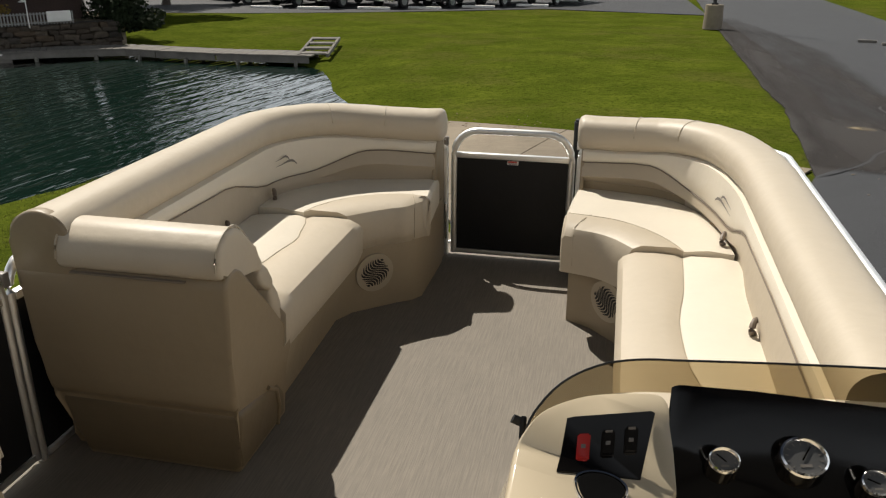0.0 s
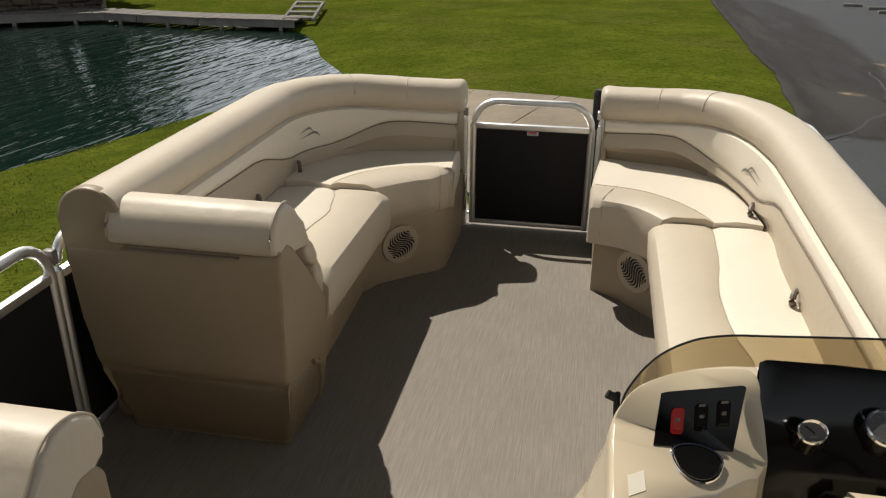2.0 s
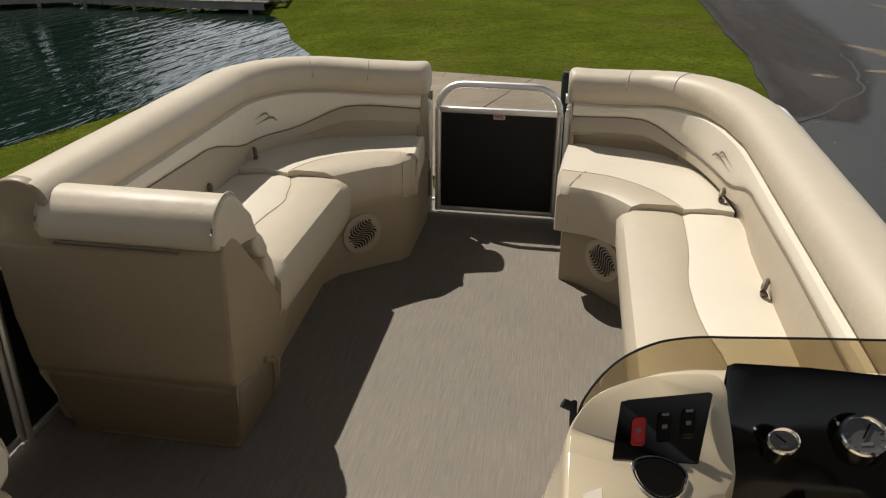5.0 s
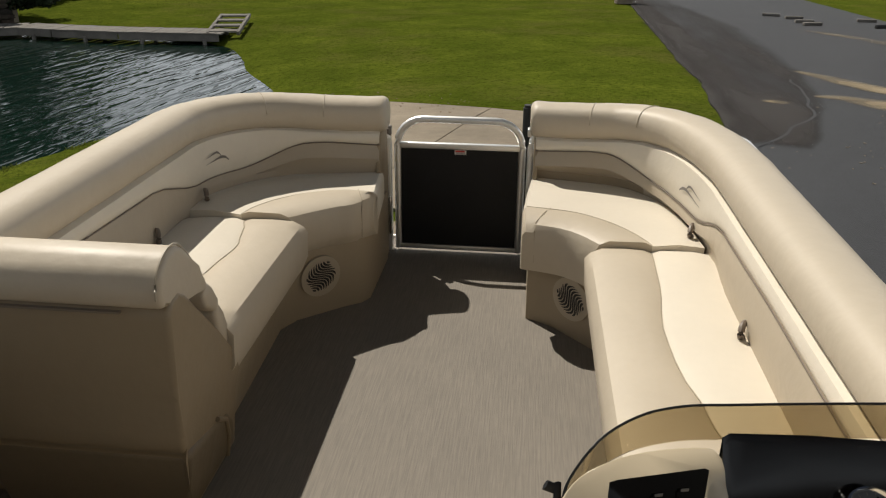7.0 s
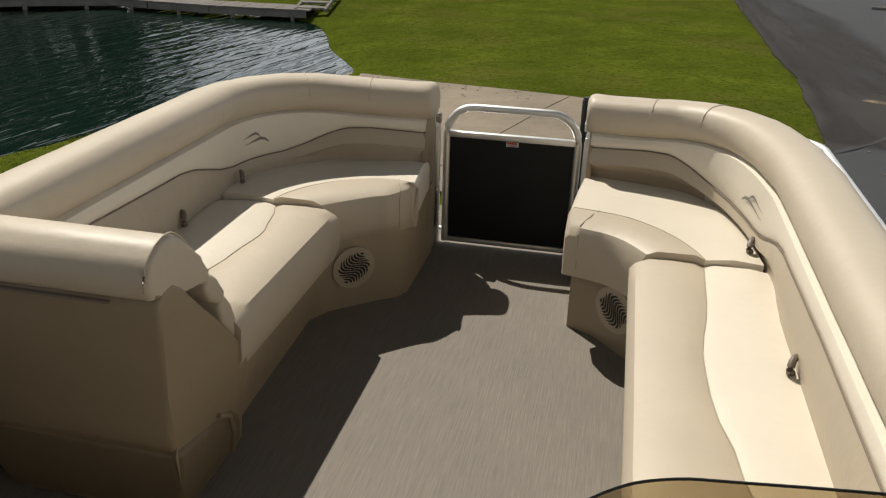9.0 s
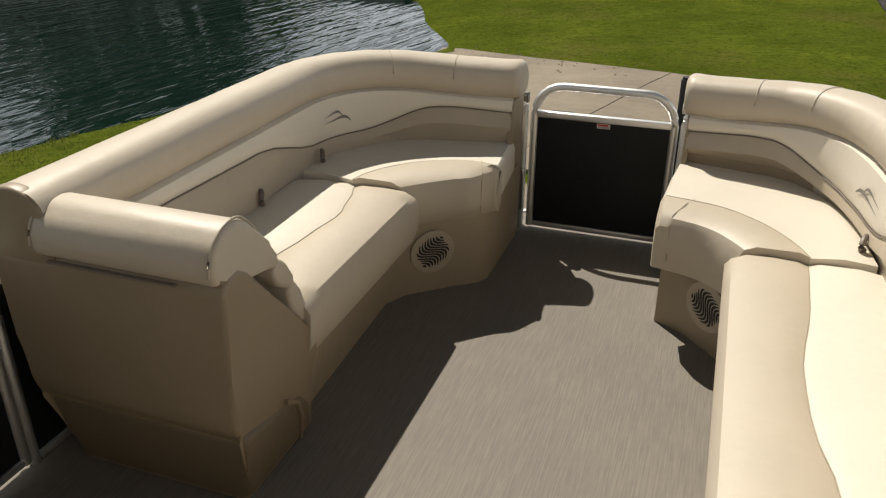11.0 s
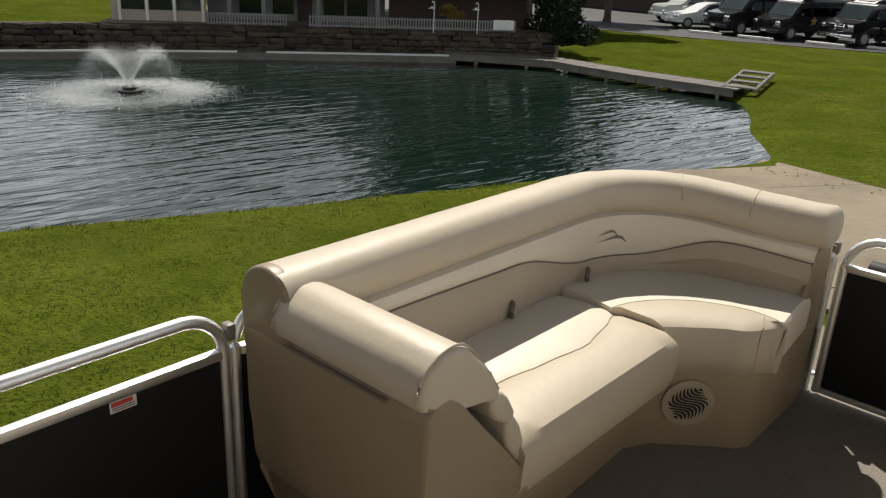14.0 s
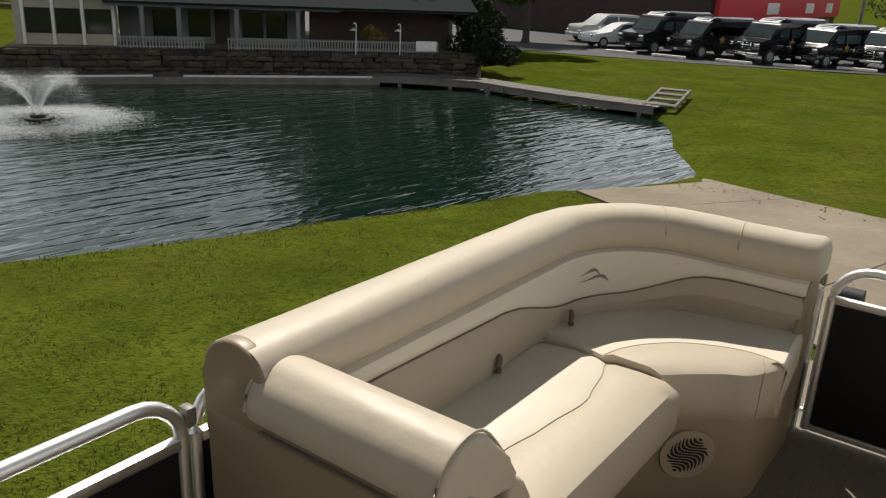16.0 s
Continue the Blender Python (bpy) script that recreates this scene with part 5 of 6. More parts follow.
wall = thing("stone_wall", "dark rough stone retaining wall below the porch", "wall", kind="structure")
random.seed(11)
stones = []
for v in range(5):
    b = box(-0.5, 0.5, -0.5, 0.5, -0.5, 0.5, 0.12, 2)
    for vt in b.verts:
        vt.co += Vector((random.uniform(-0.13, 0.13), random.uniform(-0.13, 0.13), random.uniform(-0.13, 0.13)))
    ob = part("stone", b, STONE, wall)
    stones.append(ob)
first = set(range(5))
count = 0
more = []
for a, b in zip(FAR, FAR[1:]):
    d = (b - a).normalized()
    nn = Vector((d.y, -d.x))
    if nn.x > 0:
        nn = -nn
    ln = (b - a).length
    p0 = a + nn * 0.42
    part("wall_core", prism([tuple(v) for v in (a + nn * 0.53, b + nn * 0.53, b + nn * 0.8, a + nn * 0.8)], "z", -1.9, -0.88), MORTAR, wall, smooth=False)
    z = -1.72
    for row in range(5):
        h = (0.19, 0.13, 0.20, 0.15, 0.16)[row]
        u = random.uniform(0, 0.2)
        while u < ln:
            w = random.uniform(0.24, 0.62)
            c = p0 + d * (u + w / 2)
            m = Matrix.Translation((c.x + random.uniform(-0.02, 0.02), c.y + random.uniform(-0.02, 0.02), z + h / 2 + random.uniform(-0.02, 0.02))) @ Matrix.Rotation(math.atan2(d.y, d.x), 4, "Z") @ Matrix.Rotation(random.uniform(-0.07, 0.07), 4, "Y") @ Matrix.Diagonal((w * 0.95, 0.2, h * random.uniform(0.88, 1.02), 1))
            k = count % 5
            if k in first:
                stones[k].matrix_local = m
                first.discard(k)
            elif count < 290:
                o = new("stone", stones[k].data)
                o.parent = wall
                o.matrix_local = m
            else:
                more.append(moved(box(-0.5, 0.5, -0.5, 0.5, -0.5, 0.5, 0.12, 1), m))
            count += 1
            u += w
        z += h
if more:
    tagged(part("stones", merge(*more), STONE, wall), "dark rough stones", kind="stuff")

# the house with its porch
HA, HB = Vector((-16.03, 19.65)), Vector((-25.35, 7.71))
hd = (HB - HA).normalized()
HM = Matrix.Translation((HA.x, HA.y, -0.90)) @ Matrix.Rotation(math.atan2(hd.y, hd.x), 4, "Z") @ Matrix.Scale(0.89, 4)
# in the house's frame: u runs along the porch from its north end, v into the house (negative), z from the terrace
house = thing("porch_house", "house with shaded porch, pale columns and grey walls", "house")


def H(bm):
    return moved(bm, HM)


part("terrace", H(box(-1.0, 15.8, -9.0, -0.32, -0.9, 0.0)), CONCRETE, house, smooth=False)
part("wall", H(box(5.6, 12.4, -2.7, -2.5, 0.0, 1.62)), SIDING, house, smooth=False)
part("wall", H(box(0.0, 5.5, -2.0, -1.8, 0.0, 1.62)), BRICKRED, house, smooth=False)
part("wall", H(box(12.3, 15.4, -1.2, -1.0, 0.0, 1.75)), CREAMWALL, house, smooth=False)
part("wall", H(box(15.4, 15.6, -6.0, -1.0, 0.0, 1.75)), CREAMWALL, house, smooth=False)
part("fascia", H(merge(box(4.6, 12.6, -0.30, -0.12, 1.40, 1.58, 0.01), box(-0.4, 4.6, -0.6, -0.4, 1.45, 1.55, 0.01))), SIDING, house)
part("roof", H(prism([(-0.45, 1.56), (0.12, 1.50), (0.16, 1.58), (-4.0, 3.1), (-8.2, 1.56)], "x", -0.6, 12.6)), SHINGLE, house, smooth=False)
part("roof", H(prism([(-0.9, 1.74), (-0.5, 1.74), (-4.0, 3.3), (-8.0, 1.74)], "x", 12.4, 15.9)), SHINGLE, house, smooth=False)
for u in (6.1, 8.25, 10.2, 11.4):
    part("column", H(merge(box(u - 0.075, u + 0.075, -0.28, -0.13, 0.0, 1.42, 0.012), box(u - 0.10, u + 0.10, -0.305, -0.105, 0.0, 0.08, 0.01), box(u - 0.10, u + 0.10, -0.305, -0.105, 1.34, 1.41, 0.01))), SIDING, house, "pale square porch column")
for u in (12.4, 13.4, 14.35, 15.3):
    part("post", H(box(u - 0.05, u + 0.05, -1.0, -0.94, 0.0, 1.75, 0.008)), WHITE, house, "white corner post")
for u0, u1 in ((12.48, 13.32), (13.48, 14.27), (14.43, 15.22)):
    w = part("window", H(box(u0, u1, -0.995, -0.965, 0.38, 1.22)), HOUSEGLASS, house, "dark window pane", smooth=False)
for u0, u1 in ((6.3, 7.1), (7.2, 8.0), (9.15, 9.95), (10.3, 11.2)):
    part("window", H(box(u0, u1, -2.495, -2.46, 0.25, 1.2)), HOUSEGLASS, house, "dark window pane", smooth=False)
part("door", H(box(8.45, 9.0, -2.495, -2.44, 0.0, 1.25)), BRICKRED, house, "dark red door", smooth=False)
fence = thing("picket_fence", "white picket fence along the porch terrace", "fence")
pk = None
u = 0.9
while u < 12.2:
    if not 8.6 < u < 9.4:
        m = HM @ Matrix.Translation((u, 0.02, 0))
        if pk is None:
            pk = part("picket", box(-0.022, 0.022, -0.012, 0.012, 0.02, 0.44, 0.005, 1), FENCE, fence)
            pk.matrix_local = m
        else:
            o = new("picket", pk.data)
            o.parent = fence
            o.matrix_local = m
    u += 0.105
for u0, u1 in ((0.9, 8.6), (9.4, 12.2)):
    for z in (0.09, 0.38):
        part("rail", H(box(u0, u1, -0.03, -0.005, z - 0.02, z + 0.02)), FENCE, fence, smooth=False)
part("sign_board", H(box(0.95, 1.75, 0.03, 0.05, 0.10, 0.46, 0.01)), WHITE, fence, "white blank board")
for u in (2.4, 4.05):
    lamp = thing("gooseneck_lamp", "white gooseneck garden lamp on a thin post", "lamp", "garden lamps")
    m = HM @ Matrix.Translation((u, 0.22, 0))
    part("post", moved(tube([(0, 0, -0.05), (0, 0, 1.02)] + [(0.0 + 0.045 * (1 - math.cos(radians(a))), 0, 1.02 + 0.05 * math.sin(radians(a))) for a in range(20, 181, 20)], 0.02, 8), m), WHITE, lamp)
    cone = [[(0.09 + r * math.cos(k * math.tau / 16), r * math.sin(k * math.tau / 16), z) for k in range(16)] for r, z in ((0.03, 0.90), (0.05, 0.86), (0.14, 0.82), (0.135, 0.81))]
    part("shade", moved(loft([[Vector(q) for q in r] for r in cone]), m), WHITE, lamp)


def clump(name, label, cat, center, size, leaves, material, leaf, seed, trunk=None):
    """A plant of many small leaves round limbs, uneven in outline."""
    random.seed(seed)
    g = thing(name, label, cat)
    cx, cy, cz = center
    blobs = [(Vector((random.gauss(0, 0.42), random.gauss(0, 0.42), random.gauss(0, 0.36))), random.uniform(0.28, 0.55)) for _ in range(16)]
    verts, faces = [], []
    for k in range(leaves):
        b, r = random.choice(blobs)
        d = Vector((random.gauss(0, 1), random.gauss(0, 1), random.gauss(0, 1))).normalized() * r * random.uniform(0.55, 1.0)
        p = Vector(center) + Vector(((b.x + d.x) * size[0], (b.y + d.y) * size[1], (b.z + d.z) * size[2]))
        if p.z < -1.25:
            continue
        a = Vector((random.gauss(0, 1), random.gauss(0, 1), random.gauss(0, 1))).normalized()
        c = a.orthogonal().normalized()
        s = leaf * random.uniform(0.6, 1.4)
        i = len(verts)
        verts += [p - a * s, p + c * s * 0.5, p + a * s, p - c * s * 0.5]
        faces.append((i, i + 1, i + 2, i + 3))
    me = bpy.data.meshes.new("crown")
    me.from_pydata([tuple(v) for v in verts], [], faces)
    me.materials.append(material)
    o = new("crown", me)
    o.parent = g
    if trunk:
        base = Vector((cx, cy, land(cx, cy)))
        top = Vector(center)
        rings = []
        for t, r in ((0, 1.35), (0.08, 1.0), (0.5, 0.85), (0.8, 0.6), (1.0, 0.35)):
            q = base.lerp(top, t) + Vector((0.08 * math.sin(t * 5), 0.05 * math.cos(t * 4), 0))
            rings.append([q + Vector((trunk * r * math.cos(k * math.tau / 10), trunk * r * math.sin(k * math.tau / 10), 0)) for k in range(10)])
        part("trunk", loft(rings), BARK, g)
        for b, r in blobs[:7]:
            e = Vector(center) + Vector((b.x * size[0], b.y * size[1], b.z * size[2]))
            s0 = base.lerp(top, random.uniform(0.55, 0.85))
            part("limb", tube([s0, s0.lerp(e, 0.5) + Vector((0, 0, 0.1)), e], trunk * 0.3, 6), BARK, g)
    return g


clump("yard_tree", "broad green shade tree on the lawn edge", "tree", (-23.57, 36.42, 1.9), (3.0, 3.0, 1.7), 9000, LEAF, 0.14, 21, 0.20)
clump("evergreen_shrub", "dark clipped evergreen shrub beside the stone wall", "shrub", (-16.58, 21.17, -0.55), (1.3, 1.3, 1.0), 6000, LEAFDARK, 0.07, 22)
clump("evergreen_shrub", "dark low evergreen shrub on the bank", "shrub", (-15.69, 20.93, -1.0), (1.1, 1.0, 0.6), 4000, LEAFDARK, 0.07, 23)
clump("ochre_shrub", "ochre-leaved potted shrub on the terrace", "shrub", tuple(HM @ Vector((3.3, -0.5, 0.62))), (0.34, 0.34, 0.34), 700, FOLIAGE_GOLD, 0.05, 24)
clump("yard_tree", "green tree beyond the house", "tree", (-31.5, 2.2, 2.0), (2.2, 2.2, 2.4), 4000, LEAF, 0.14, 25, 0.14)
for k, (x, y, z, sc) in enumerate(((-26.31, 27.57, 6.5, 4.6), (-24.76, 23.79, 5.5, 3.6), (-25.32, 31.38, 5.5, 4.5))):
    clump("shade_tree", "tall dark green shade tree behind the house", "tree", (x, y, z), (sc, sc, sc * 0.9), 7000, LEAFDARK, 0.3, 70 + k, 0.28)
for k, (x, y, z, sc) in enumerate(((-35.6, 64.6, 3.2, 5), (-28.0, 72.1, 3.0, 5), (-8, 88, 2.2, 5), (-2, 92, 2.0, 5), (6, 90, 2.5, 6), (-60, 30, 3, 7))):
    clump("far_tree", "distant green tree behind the buildings", "tree", (x, y, z), (sc, sc, sc * 0.7), 3500, LEAF, 0.3, 40 + k, 0.3)

# unseen wall added behind the boat to hold off low sky light
solo("shed_wall", box(-16, 22, -13.4, -13.0, -1.4, 5.6), BLOCKER, "plain dark unseen wall added behind the boat to block low sky", "wall", kind="structure", smooth=False)

# ---- parking lot: shop building, vans, cars, stops, lamp post ----
shop = thing("shop_building", "long brown shop building with a red fascia", "building")
part("wall", moved(box(-40, 2.0, -0.8, 3.5, -1.8, 2.4), Matrix.Translation((-18.98, 47.59, 0)) @ Matrix.Rotation(radians(-4), 4, "Z")), BRICKRED, shop, smooth=False)
fasc = Matrix.Translation((-16.72, 47.05, 0)) @ Matrix.Rotation(radians(88.5), 4, "Z")
part("front_wall", moved(box(0, 29, 0, 9, -1.8, 1.25), fasc), BRICKRED, shop, "brown brick shop front", smooth=False)
part("red_band", moved(box(-0.1, 29.1, -0.25, 0.05, -0.35, 1.35, 0.03), fasc), STORERED, shop, "red fascia band")
for u, w in ((9.0, 2.6), (18.5, 2.2), (24.5, 2.0)):
    part("sign_panel", moved(box(u, u + w, -0.30, -0.24, 0.0, 0.75, 0.02), fasc), LABEL, shop, "pale blank sign panel")
for u in range(1, 26, 3):
    part("shop_window", moved(box(u, u + 2.2, -0.05, 0.02, -1.4, -0.55), fasc), GLASSDARK, shop, smooth=False)


def wheel_parts(g, x, y, r, side):
    t = disc(r, -0.11, 0.11, 26)
    bmesh.ops.bevel(t, geom=[e for e in t.edges if abs(e.verts[0].co.z - e.verts[1].co.z) < 1e-5 and e.calc_length() < 0.3], offset=0.02, segments=2, affect="EDGES")
    m = Matrix.Translation((x, y, r)) @ Matrix.Rotation(radians(90), 4, "Y")
    w = part("wheel", moved(t, m), RUBBER, g, "black tyre")
    part("rim", moved(disc(r * 0.62, -0.02, 0.02, 20), Matrix.Translation((x + side * 0.105, y, r)) @ Matrix.Rotation(radians(90), 4, "Y")), SILVER, w, "silver wheel rim")


def vehicle(name, label, cat, group, profile, width, paint, glass_front, glass_side, wheels, wheel_r, van, tuck=0.10):
    """A vehicle whose front points to -y at y = 0, standing on z = 0."""
    g = thing(name, label, cat, group)
    hw = width / 2
    zmax = max(z for y, z in profile)
    rings = []
    for k, f in ((-1, 1), (-0.97, 1), (-0.6, 1), (0.6, 1), (0.97, 1), (1, 1)):
        ring = []
        for y, z in profile:
            t = max(0, (z - 0.95) / (zmax - 0.95))
            inset = tuck * t + (0.04 if abs(k) == 1 else 0)
            yy = y + (0.02 if abs(k) == 1 and y < 1 else 0) + (0.10 * (abs(k) ** 4) if y < 0.2 else 0)
            ring.append(Vector((math.copysign(1, k) * (hw * abs(k) - inset * abs(k)), yy, z - (0.015 if abs(k) == 1 and z > 0.6 else 0))))
        rings.append(ring)
    part("body", loft(rings), paint, g, auto=30)

    def pane(poly, m, nm, lab):
        bm = bmesh.new()
        bm.faces.new([bm.verts.new(p) for p in poly])
        ext = bmesh.ops.extrude_face_region(bm, geom=bm.faces[:])
        bmesh.ops.recalc_face_normals(bm, faces=bm.faces)
        return part(nm, bm, m, g, lab, smooth=False)
    (y0, z0), (y1, z1) = glass_front

    def half(z):
        return hw - tuck * max(0, (z - 0.95) / (zmax - 0.95)) - 0.10
    d = Vector((0, z1 - z0, -(y1 - y0))).normalized() * -0.012
    if d.y > 0:
        d = -d
    pane([(-half(z0), y0 + d.y, z0 - d.z), (half(z0), y0 + d.y, z0 - d.z), (half(z1), y1 + d.y, z1 - d.z), (-half(z1), y1 + d.y, z1 - d.z)], GLASSDARK, "windscreen", "sky-reflecting windscreen")
    for s in (-1, 1):
        for poly in glass_side:
            pane([(s * (half(z) + 0.112), y, z) for y, z in poly], GLASSDARK, "side_window", "dark side window")
        for y in wheels:
            wheel_parts(g, s * (hw - 0.13), y, wheel_r, s)
        part("headlight", box(s * (hw - 0.20) - 0.15, s * (hw - 0.20) + 0.15, -0.015, 0.10, 0.82 if van else 0.62, 1.02 if van else 0.76, 0.02), CHROME, g, "clear headlight")
        part("mirror", box(s * (hw + 0.02), s * (hw + 0.22), 1.30, 1.42, 1.25 if van else 0.95, 1.45 if van else 1.08, 0.03), paint, g)
    part("bumper", box(-hw + 0.03, hw - 0.03, -0.10, 0.12, 0.36, 0.58, 0.04, 3), CHROME if van == 1 else paint, g, "front bumper")
    part("plate", box(-0.16, 0.16, -0.115, -0.095, 0.42, 0.53), LABEL, g, "blank pale number plate", smooth=False)
    if van:
        gm = CHROME if van == 1 else GLOSSY
        gr = part("grille", box(-0.52, 0.52, -0.03, 0.04, 0.66, 1.04, 0.02), gm, g)
        for k in range(3):
            for s in (-1, 1):
                part("grille_opening", box(s * 0.25 - 0.21, s * 0.25 + 0.21, -0.038, -0.028, 0.70 + k * 0.11, 0.78 + k * 0.11), GLOSSY, gr, smooth=False)
        for s in (-1, 1):
            star = []
            for k in range(10):
                r = 0.27 if k % 2 == 0 else 0.13
                star.append((2.45 + r * math.sin(k * math.tau / 10), 1.02 + r * math.cos(k * math.tau / 10)))
            part("badge", prism(star, "x", min(s * (hw + 0.001 - 0.010), s * (hw + 0.006)), max(s * (hw + 0.001 - 0.010), s * (hw + 0.006))), GOLD, g, "faded gold star badge", smooth=False)
        cap = [[Vector((s * w, y, z)) for s, w, z in ((-1, 0.80 * q, 2.0), (-1, 0.74 * q, 2.16 * h), (-1, 0.55 * q, 2.24 * h), (1, 0.55 * q, 2.24 * h), (1, 0.74 * q, 2.16 * h), (1, 0.80 * q, 2.0))] for y, q, h in ((1.72, 0.85, 0.93), (2.0, 0.97, 0.98), (2.6, 1.0, 1.0), (5.2, 1.0, 1.0), (5.4, 0.98, 0.97))]
        part("raised_roof", loft(cap), paint, g, "raised roof cap")
        # white strip paints the highlight along the front of the black roof
        part("roof_visor", loft([[Vector((s * 0.62, y, z)) for s in (-1, 1)] for y, z in ((1.62, 2.02), (1.85, 2.14), (2.1, 2.20))], closed=False), CARWHITE, g, "pale painted highlight on the roof front edge")
    return g


VAN_PROFILE = [(0.03, 0.40), (0.0, 0.62), (0.02, 0.95), (0.10, 1.08), (0.55, 1.16), (0.88, 1.24), (1.10, 1.52), (1.42, 1.92), (1.60, 2.02), (5.40, 2.02), (5.50, 1.85), (5.52, 0.40)]
VAN_SIDE = [[(1.30, 1.28), (1.62, 1.68), (2.15, 1.72), (2.15, 1.28)], [(2.35, 1.28), (2.35, 1.72), (3.6, 1.72), (3.6, 1.28)], [(3.75, 1.28), (3.75, 1.72), (5.1, 1.72), (5.1, 1.28)]]
vans = []
first = {}
for k, (x, y, chrome) in enumerate(((-17.25, 36.03, 2), (-14.72, 36.02, 2), (-11.73, 36.59, 1), (-9.34, 37.57, 2), (-6.79, 38.79, 1), (-4.18, 40.28, 2))):
    m = Matrix.Translation((x, y + 0.15, land(x, y) + 0.032)) @ Matrix.Rotation(radians(-24), 4, "Z") @ Matrix.Scale(0.93, 4)
    if chrome not in first:
        first[chrome] = vehicle("passenger_van", "black passenger van with raised roof, " + ("chrome grille" if chrome == 1 else "dark grille"), "van", "parked vans", VAN_PROFILE, 2.02, VANBLACK, ((0.92, 1.29), (1.39, 1.88)), VAN_SIDE, (0.95, 4.35), 0.37, chrome)
        first[chrome].matrix_basis = m
    else:
        copy_thing(first[chrome], m)
    stop = solo("wheel_stop", moved(box(-0.85, 0.85, -0.10, 0.10, 0.0, 0.13, 0.03), Matrix.Translation((x - 0.1, y - 0.55, land(x, y) + 0.03))), WHITE, "white painted concrete wheel stop", "wheel stop", "wheel stops")
SUV = [(0.03, 0.40), (0.0, 0.60), (0.03, 0.92), (0.15, 1.02), (1.15, 1.10), (1.85, 1.62), (2.1, 1.70), (4.3, 1.68), (4.62, 1.05), (4.65, 0.42)]
suv = vehicle("silver_suv", "silver sport utility car parked by the shop", "car", "", SUV, 1.85, SILVER, ((1.20, 1.12), (1.83, 1.58)), [[(1.5, 1.10), (1.92, 1.55), (2.6, 1.58), (2.6, 1.10)], [(2.75, 1.10), (2.75, 1.58), (4.0, 1.55), (4.2, 1.10)]], (0.85, 3.7), 0.36, 0)
suv.matrix_basis = Matrix.Translation((-22.57, 40.11, land(-22.57, 40.11) + 0.032)) @ Matrix.Rotation(radians(-34), 4, "Z") @ Matrix.Scale(0.93, 4)
SEDAN = [(0.03, 0.32), (0.0, 0.48), (0.05, 0.66), (0.3, 0.76), (1.2, 0.90), (1.95, 1.33), (2.5, 1.42), (3.3, 1.38), (4.1, 0.98), (4.45, 0.92), (4.5, 0.40)]
sedan = vehicle("white_sedan", "small white sedan parked beside the vans", "car", "", SEDAN, 1.72, CARWHITE, ((1.25, 0.92), (1.93, 1.31)), [[(1.6, 0.93), (2.05, 1.28), (2.6, 1.33), (2.6, 0.93)], [(2.7, 0.93), (2.7, 1.33), (3.3, 1.29), (3.7, 0.95)]], (0.80, 3.5), 0.31, 0, 0.28)
sedan.matrix_basis = Matrix.Translation((-20.37, 37.39, land(-20.37, 37.39) + 0.032)) @ Matrix.Rotation(radians(-38), 4, "Z") @ Matrix.Scale(0.93, 4)

lamp = thing("lamp_post", "dark lamp post on a round concrete footing", "street lamp")
rings = [[(3.83 + r * math.cos(k * math.tau / 20), 29.19 + r * math.sin(k * math.tau / 20), z) for k in range(20)] for r, z in ((0.36, -1.6), (0.33, -0.72), (0.31, -0.70))]
part("footing", loft([[Vector(q) for q in r] for r in rings]), CONCRETE, lamp)
part("pole", tube([(3.83, 29.19, -0.72), (3.83, 29.19, 4.5)], 0.075, 10), RUBBER, lamp)
part("base_plate", box(3.71, 3.95, 29.07, 29.31, -0.70, -0.64, 0.01), RUBBER, lamp)
for x, y in ((-4.5, 62), (2.5, 66), (-11, 60)):
    pole = thing("utility_pole", "thin grey utility pole with wires", "pole", "utility poles")
    part("pole", tube([(x, y, -1.5), (x, y, 7.5)], 0.11, 8), TIMBER, pole)
    part("cross_arm", box(x - 0.9, x + 0.9, y - 0.06, y + 0.06, 6.6, 6.75), TIMBER, pole)
part("wire", merge(*[tube([(x0 + (x1 - x0) * k / 8, y0 + (y1 - y0) * k / 8, z - 0.5 * math.sin(math.pi * k / 8)) for k in range(9)], 0.02, 4) for (x0, y0), (x1, y1), z in (((-11, 60), (-4.5, 62), 6.8), ((-4.5, 62), (2.5, 66), 6.8), ((-4.5, 62), (2.5, 66), 6.0), ((2.5, 66), (14, 72), 6.8))]), RUBBER, pole)

# ---- another boat on its trailer across the road ----
runabout = thing("runabout_boat", "white and orange-red speedboat hull on a trailer", "boat")
BM = Matrix.Translation((9.34, 17.89, -0.86)) @ Matrix.Rotation(radians(-75), 4, "Z")


def hull(scale_z0, scale_z1):
    rows = []
    for u in (0.0, 0.25, 0.7, 1.4, 2.4, 4.0, 5.5):
        w = 1.05 * (1 - (1 - min(1, u / 2.4)) ** 2) + 0.02
        keel = 0.42 * (1 - min(1, u / 1.8)) ** 2
        zb = keel + 0.1
        zt = 0.98 - 0.02 * u
        a = [(w * (0.1 + 0.9 * t ** 0.6), zb + (zt - zb) * t) for t in (scale_z0, (scale_z0 + scale_z1) / 2, scale_z1)]
        rows.append([Vector((s * x, u, z)) for s, q in ((-1, a[::-1]), (1, a)) for x, z in q])
    return loft(rows)


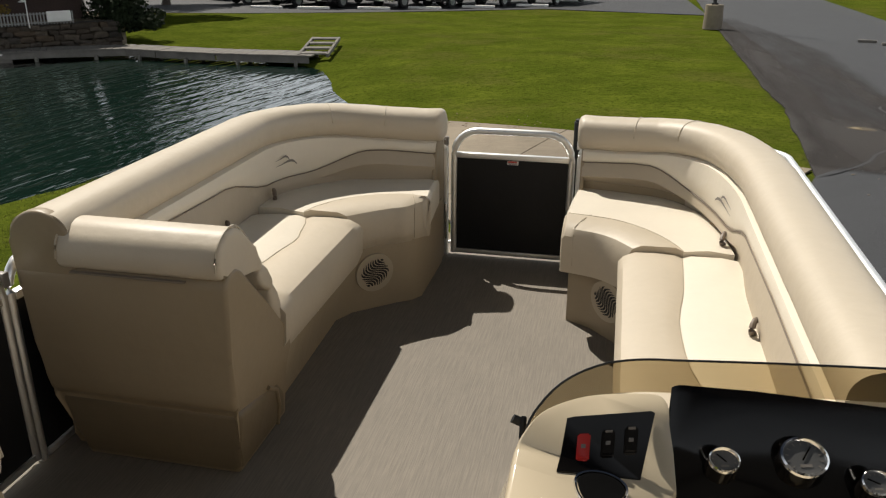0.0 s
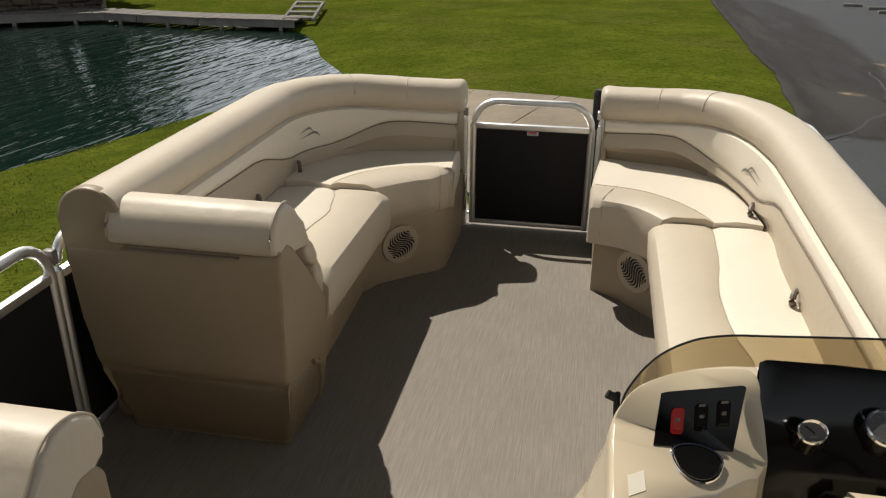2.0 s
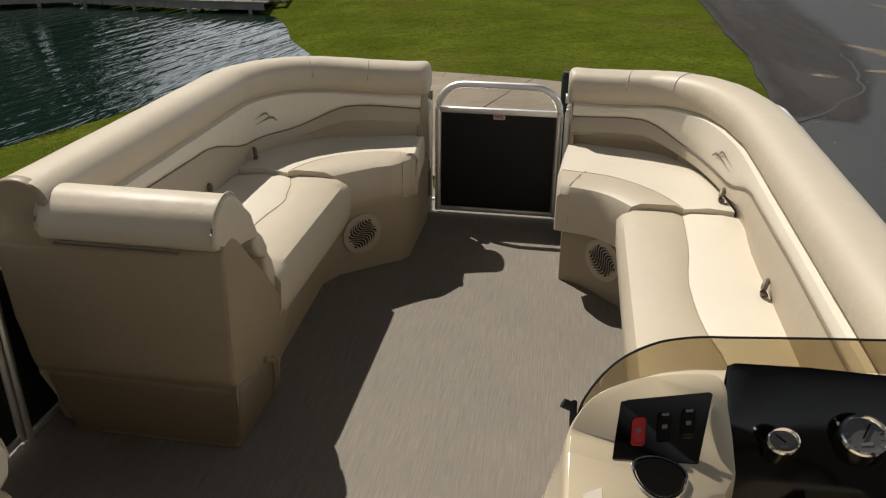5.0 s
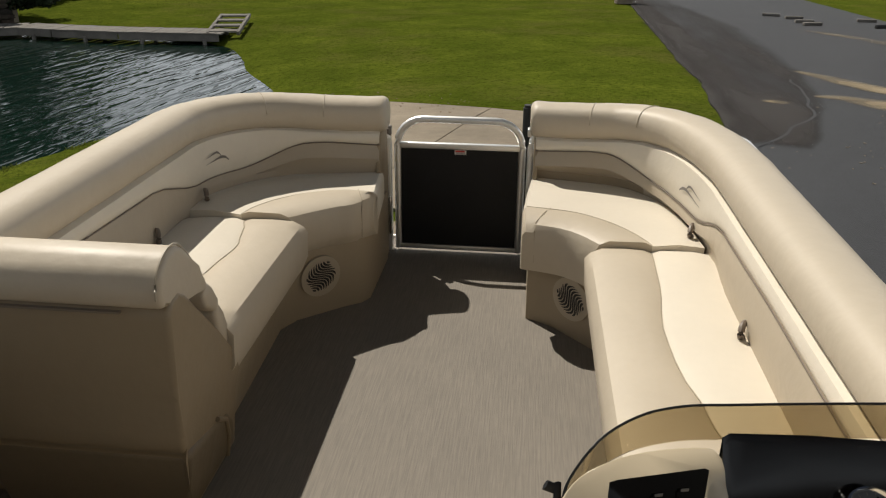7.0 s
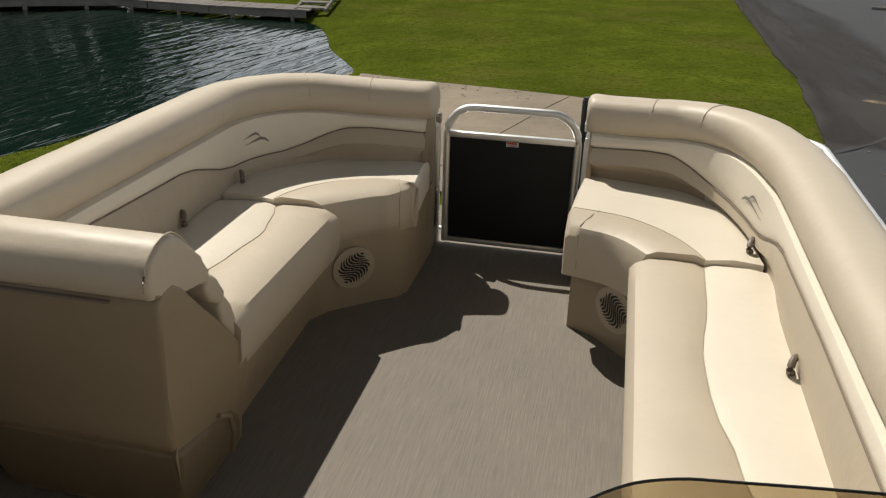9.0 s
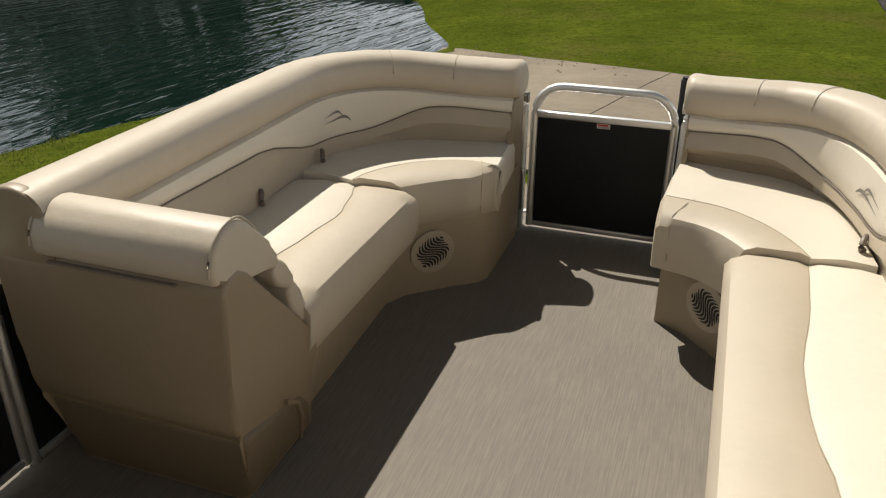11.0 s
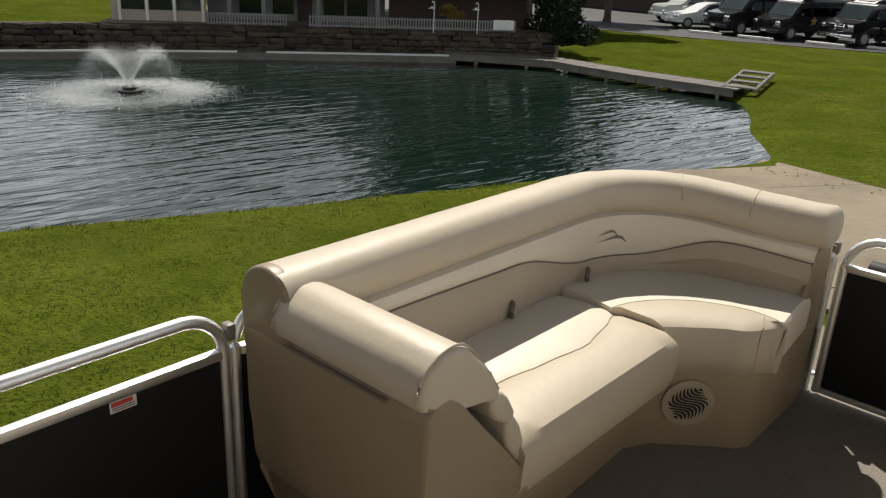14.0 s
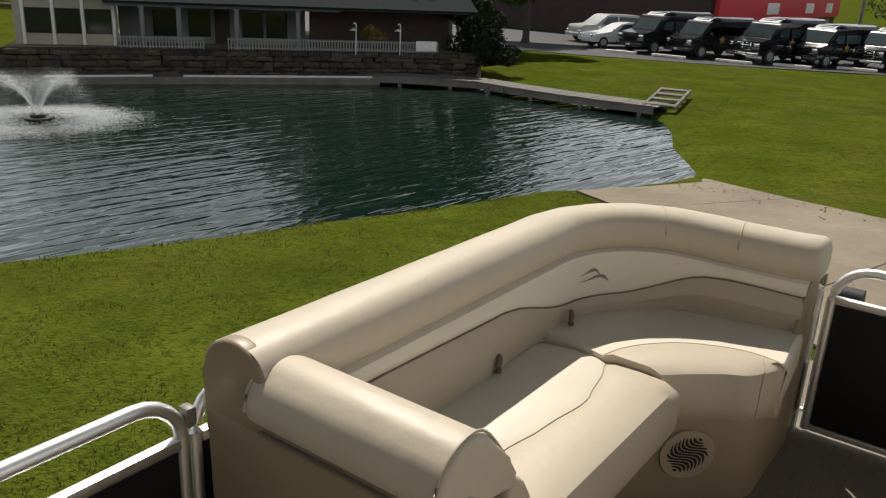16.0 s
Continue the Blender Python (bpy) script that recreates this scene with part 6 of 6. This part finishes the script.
part("hull_lower", moved(hull(0.0, 0.30), BM), CARWHITE, runabout, "white hull bottom")
part("hull_band", moved(hull(0.302, 0.72), BM), HULLRED, runabout, "orange-red hull side")
part("hull_top", moved(hull(0.722, 1.0), BM), CARWHITE, runabout, "white hull top")
jack = thing("boat_trailer", "black boat trailer with winch stand and jack wheel", "trailer")
part("tongue", moved(merge(box(-0.05, 0.05, -0.5, 5.0, -0.12, -0.02, 0.01), box(-0.9, 0.9, 1.2, 1.3, -0.14, -0.02, 0.01), box(-0.9, 0.9, 3.6, 3.7, -0.14, -0.02, 0.01)), BM), RUBBER, jack)
part("winch_stand", moved(merge(box(-0.05, 0.05, 0.02, 0.14, -0.05, 0.42, 0.01), box(-0.09, 0.09, -0.02, 0.2, 0.30, 0.46, 0.02)), BM), RUBBER, jack)
part("jack_leg", moved(tube([(0.09, 0.1, 0.12), (0.09, 0.1, -0.44)], 0.03, 8), BM), ALU, jack)
part("jack_wheel", moved(disc(0.09, -0.04, 0.04, 16), BM @ Matrix.Translation((0.09, 0.1, -0.47)) @ Matrix.Rotation(radians(90), 4, "Y")), RUBBER, jack)
for s in (-1, 1):
    part("wheel", moved(disc(0.28, -0.09, 0.09, 24), BM @ Matrix.Translation((s * 1.0, 3.2, -0.17)) @ Matrix.Rotation(radians(90), 4, "Y")), RUBBER, jack)

# ---- the fountain ----
fountain = thing("fountain", "floating pond fountain throwing a ring of white spray", "fountain")
FX, FY = -17.95, 5.97
part("float", merge(disc(0.30, WATER_Z - 0.05, WATER_Z + 0.05, 28, (FX, FY)), disc(0.16, WATER_Z + 0.05, WATER_Z + 0.12, 20, (FX, FY))), RUBBER, fountain, "black round float")
random.seed(31)
verts, faces = [], []


def drop(p, s, stretch):
    i = len(verts)
    a = Vector((random.gauss(0, 1), random.gauss(0, 1), random.gauss(0, 1))).normalized() * s
    b = stretch.normalized() * s * 2.2
    c = a.cross(b).normalized() * s
    verts.extend([tuple(p + b), tuple(p + a), tuple(p - a * 0.5 + c), tuple(p - b * 0.8)])
    faces.extend([(i, i + 1, i + 2), (i + 1, i + 3, i + 2), (i, i + 2, i + 3), (i, i + 3, i + 1)])


for k in range(30000):
    az = random.uniform(0, math.tau)
    t = random.random() ** 0.75
    spread = random.gauss(0, 0.02 + 0.10 * t)
    rad = (1.16 + spread) * t
    z = 0.84 * (1 - (1 - t * 1.62) ** 2) if t < 0.62 else 0.84 * (1 - ((t - 0.617) / 0.383) ** 2 * 1.0)
    z += random.gauss(0, 0.02 + 0.10 * t)
    if z < 0:
        z = random.uniform(0, 0.03)
    if t > 0.75 and random.random() < 0.45:
        continue
    p = Vector((FX + rad * math.cos(az), FY + rad * math.sin(az), WATER_Z + 0.08 + z))
    drop(p, random.uniform(0.002, 0.006), Vector((math.cos(az), math.sin(az), 1.2 - 2.4 * t)))
for k in range(34000):
    az = random.uniform(0, math.tau)
    rad = abs(random.gauss(1.45, 0.42))
    drop(Vector((FX + rad * math.cos(az), FY + rad * math.sin(az), WATER_Z + 0.006)), random.uniform(0.004, 0.009), Vector((math.cos(az), math.sin(az), 0.1)))
me = bpy.data.meshes.new("spray")
me.from_pydata(verts, [], faces)
me.materials.append(SPRAY)
o = new("spray", me)
o.parent = fountain
tagged(o, "fine white water spray", kind="stuff")
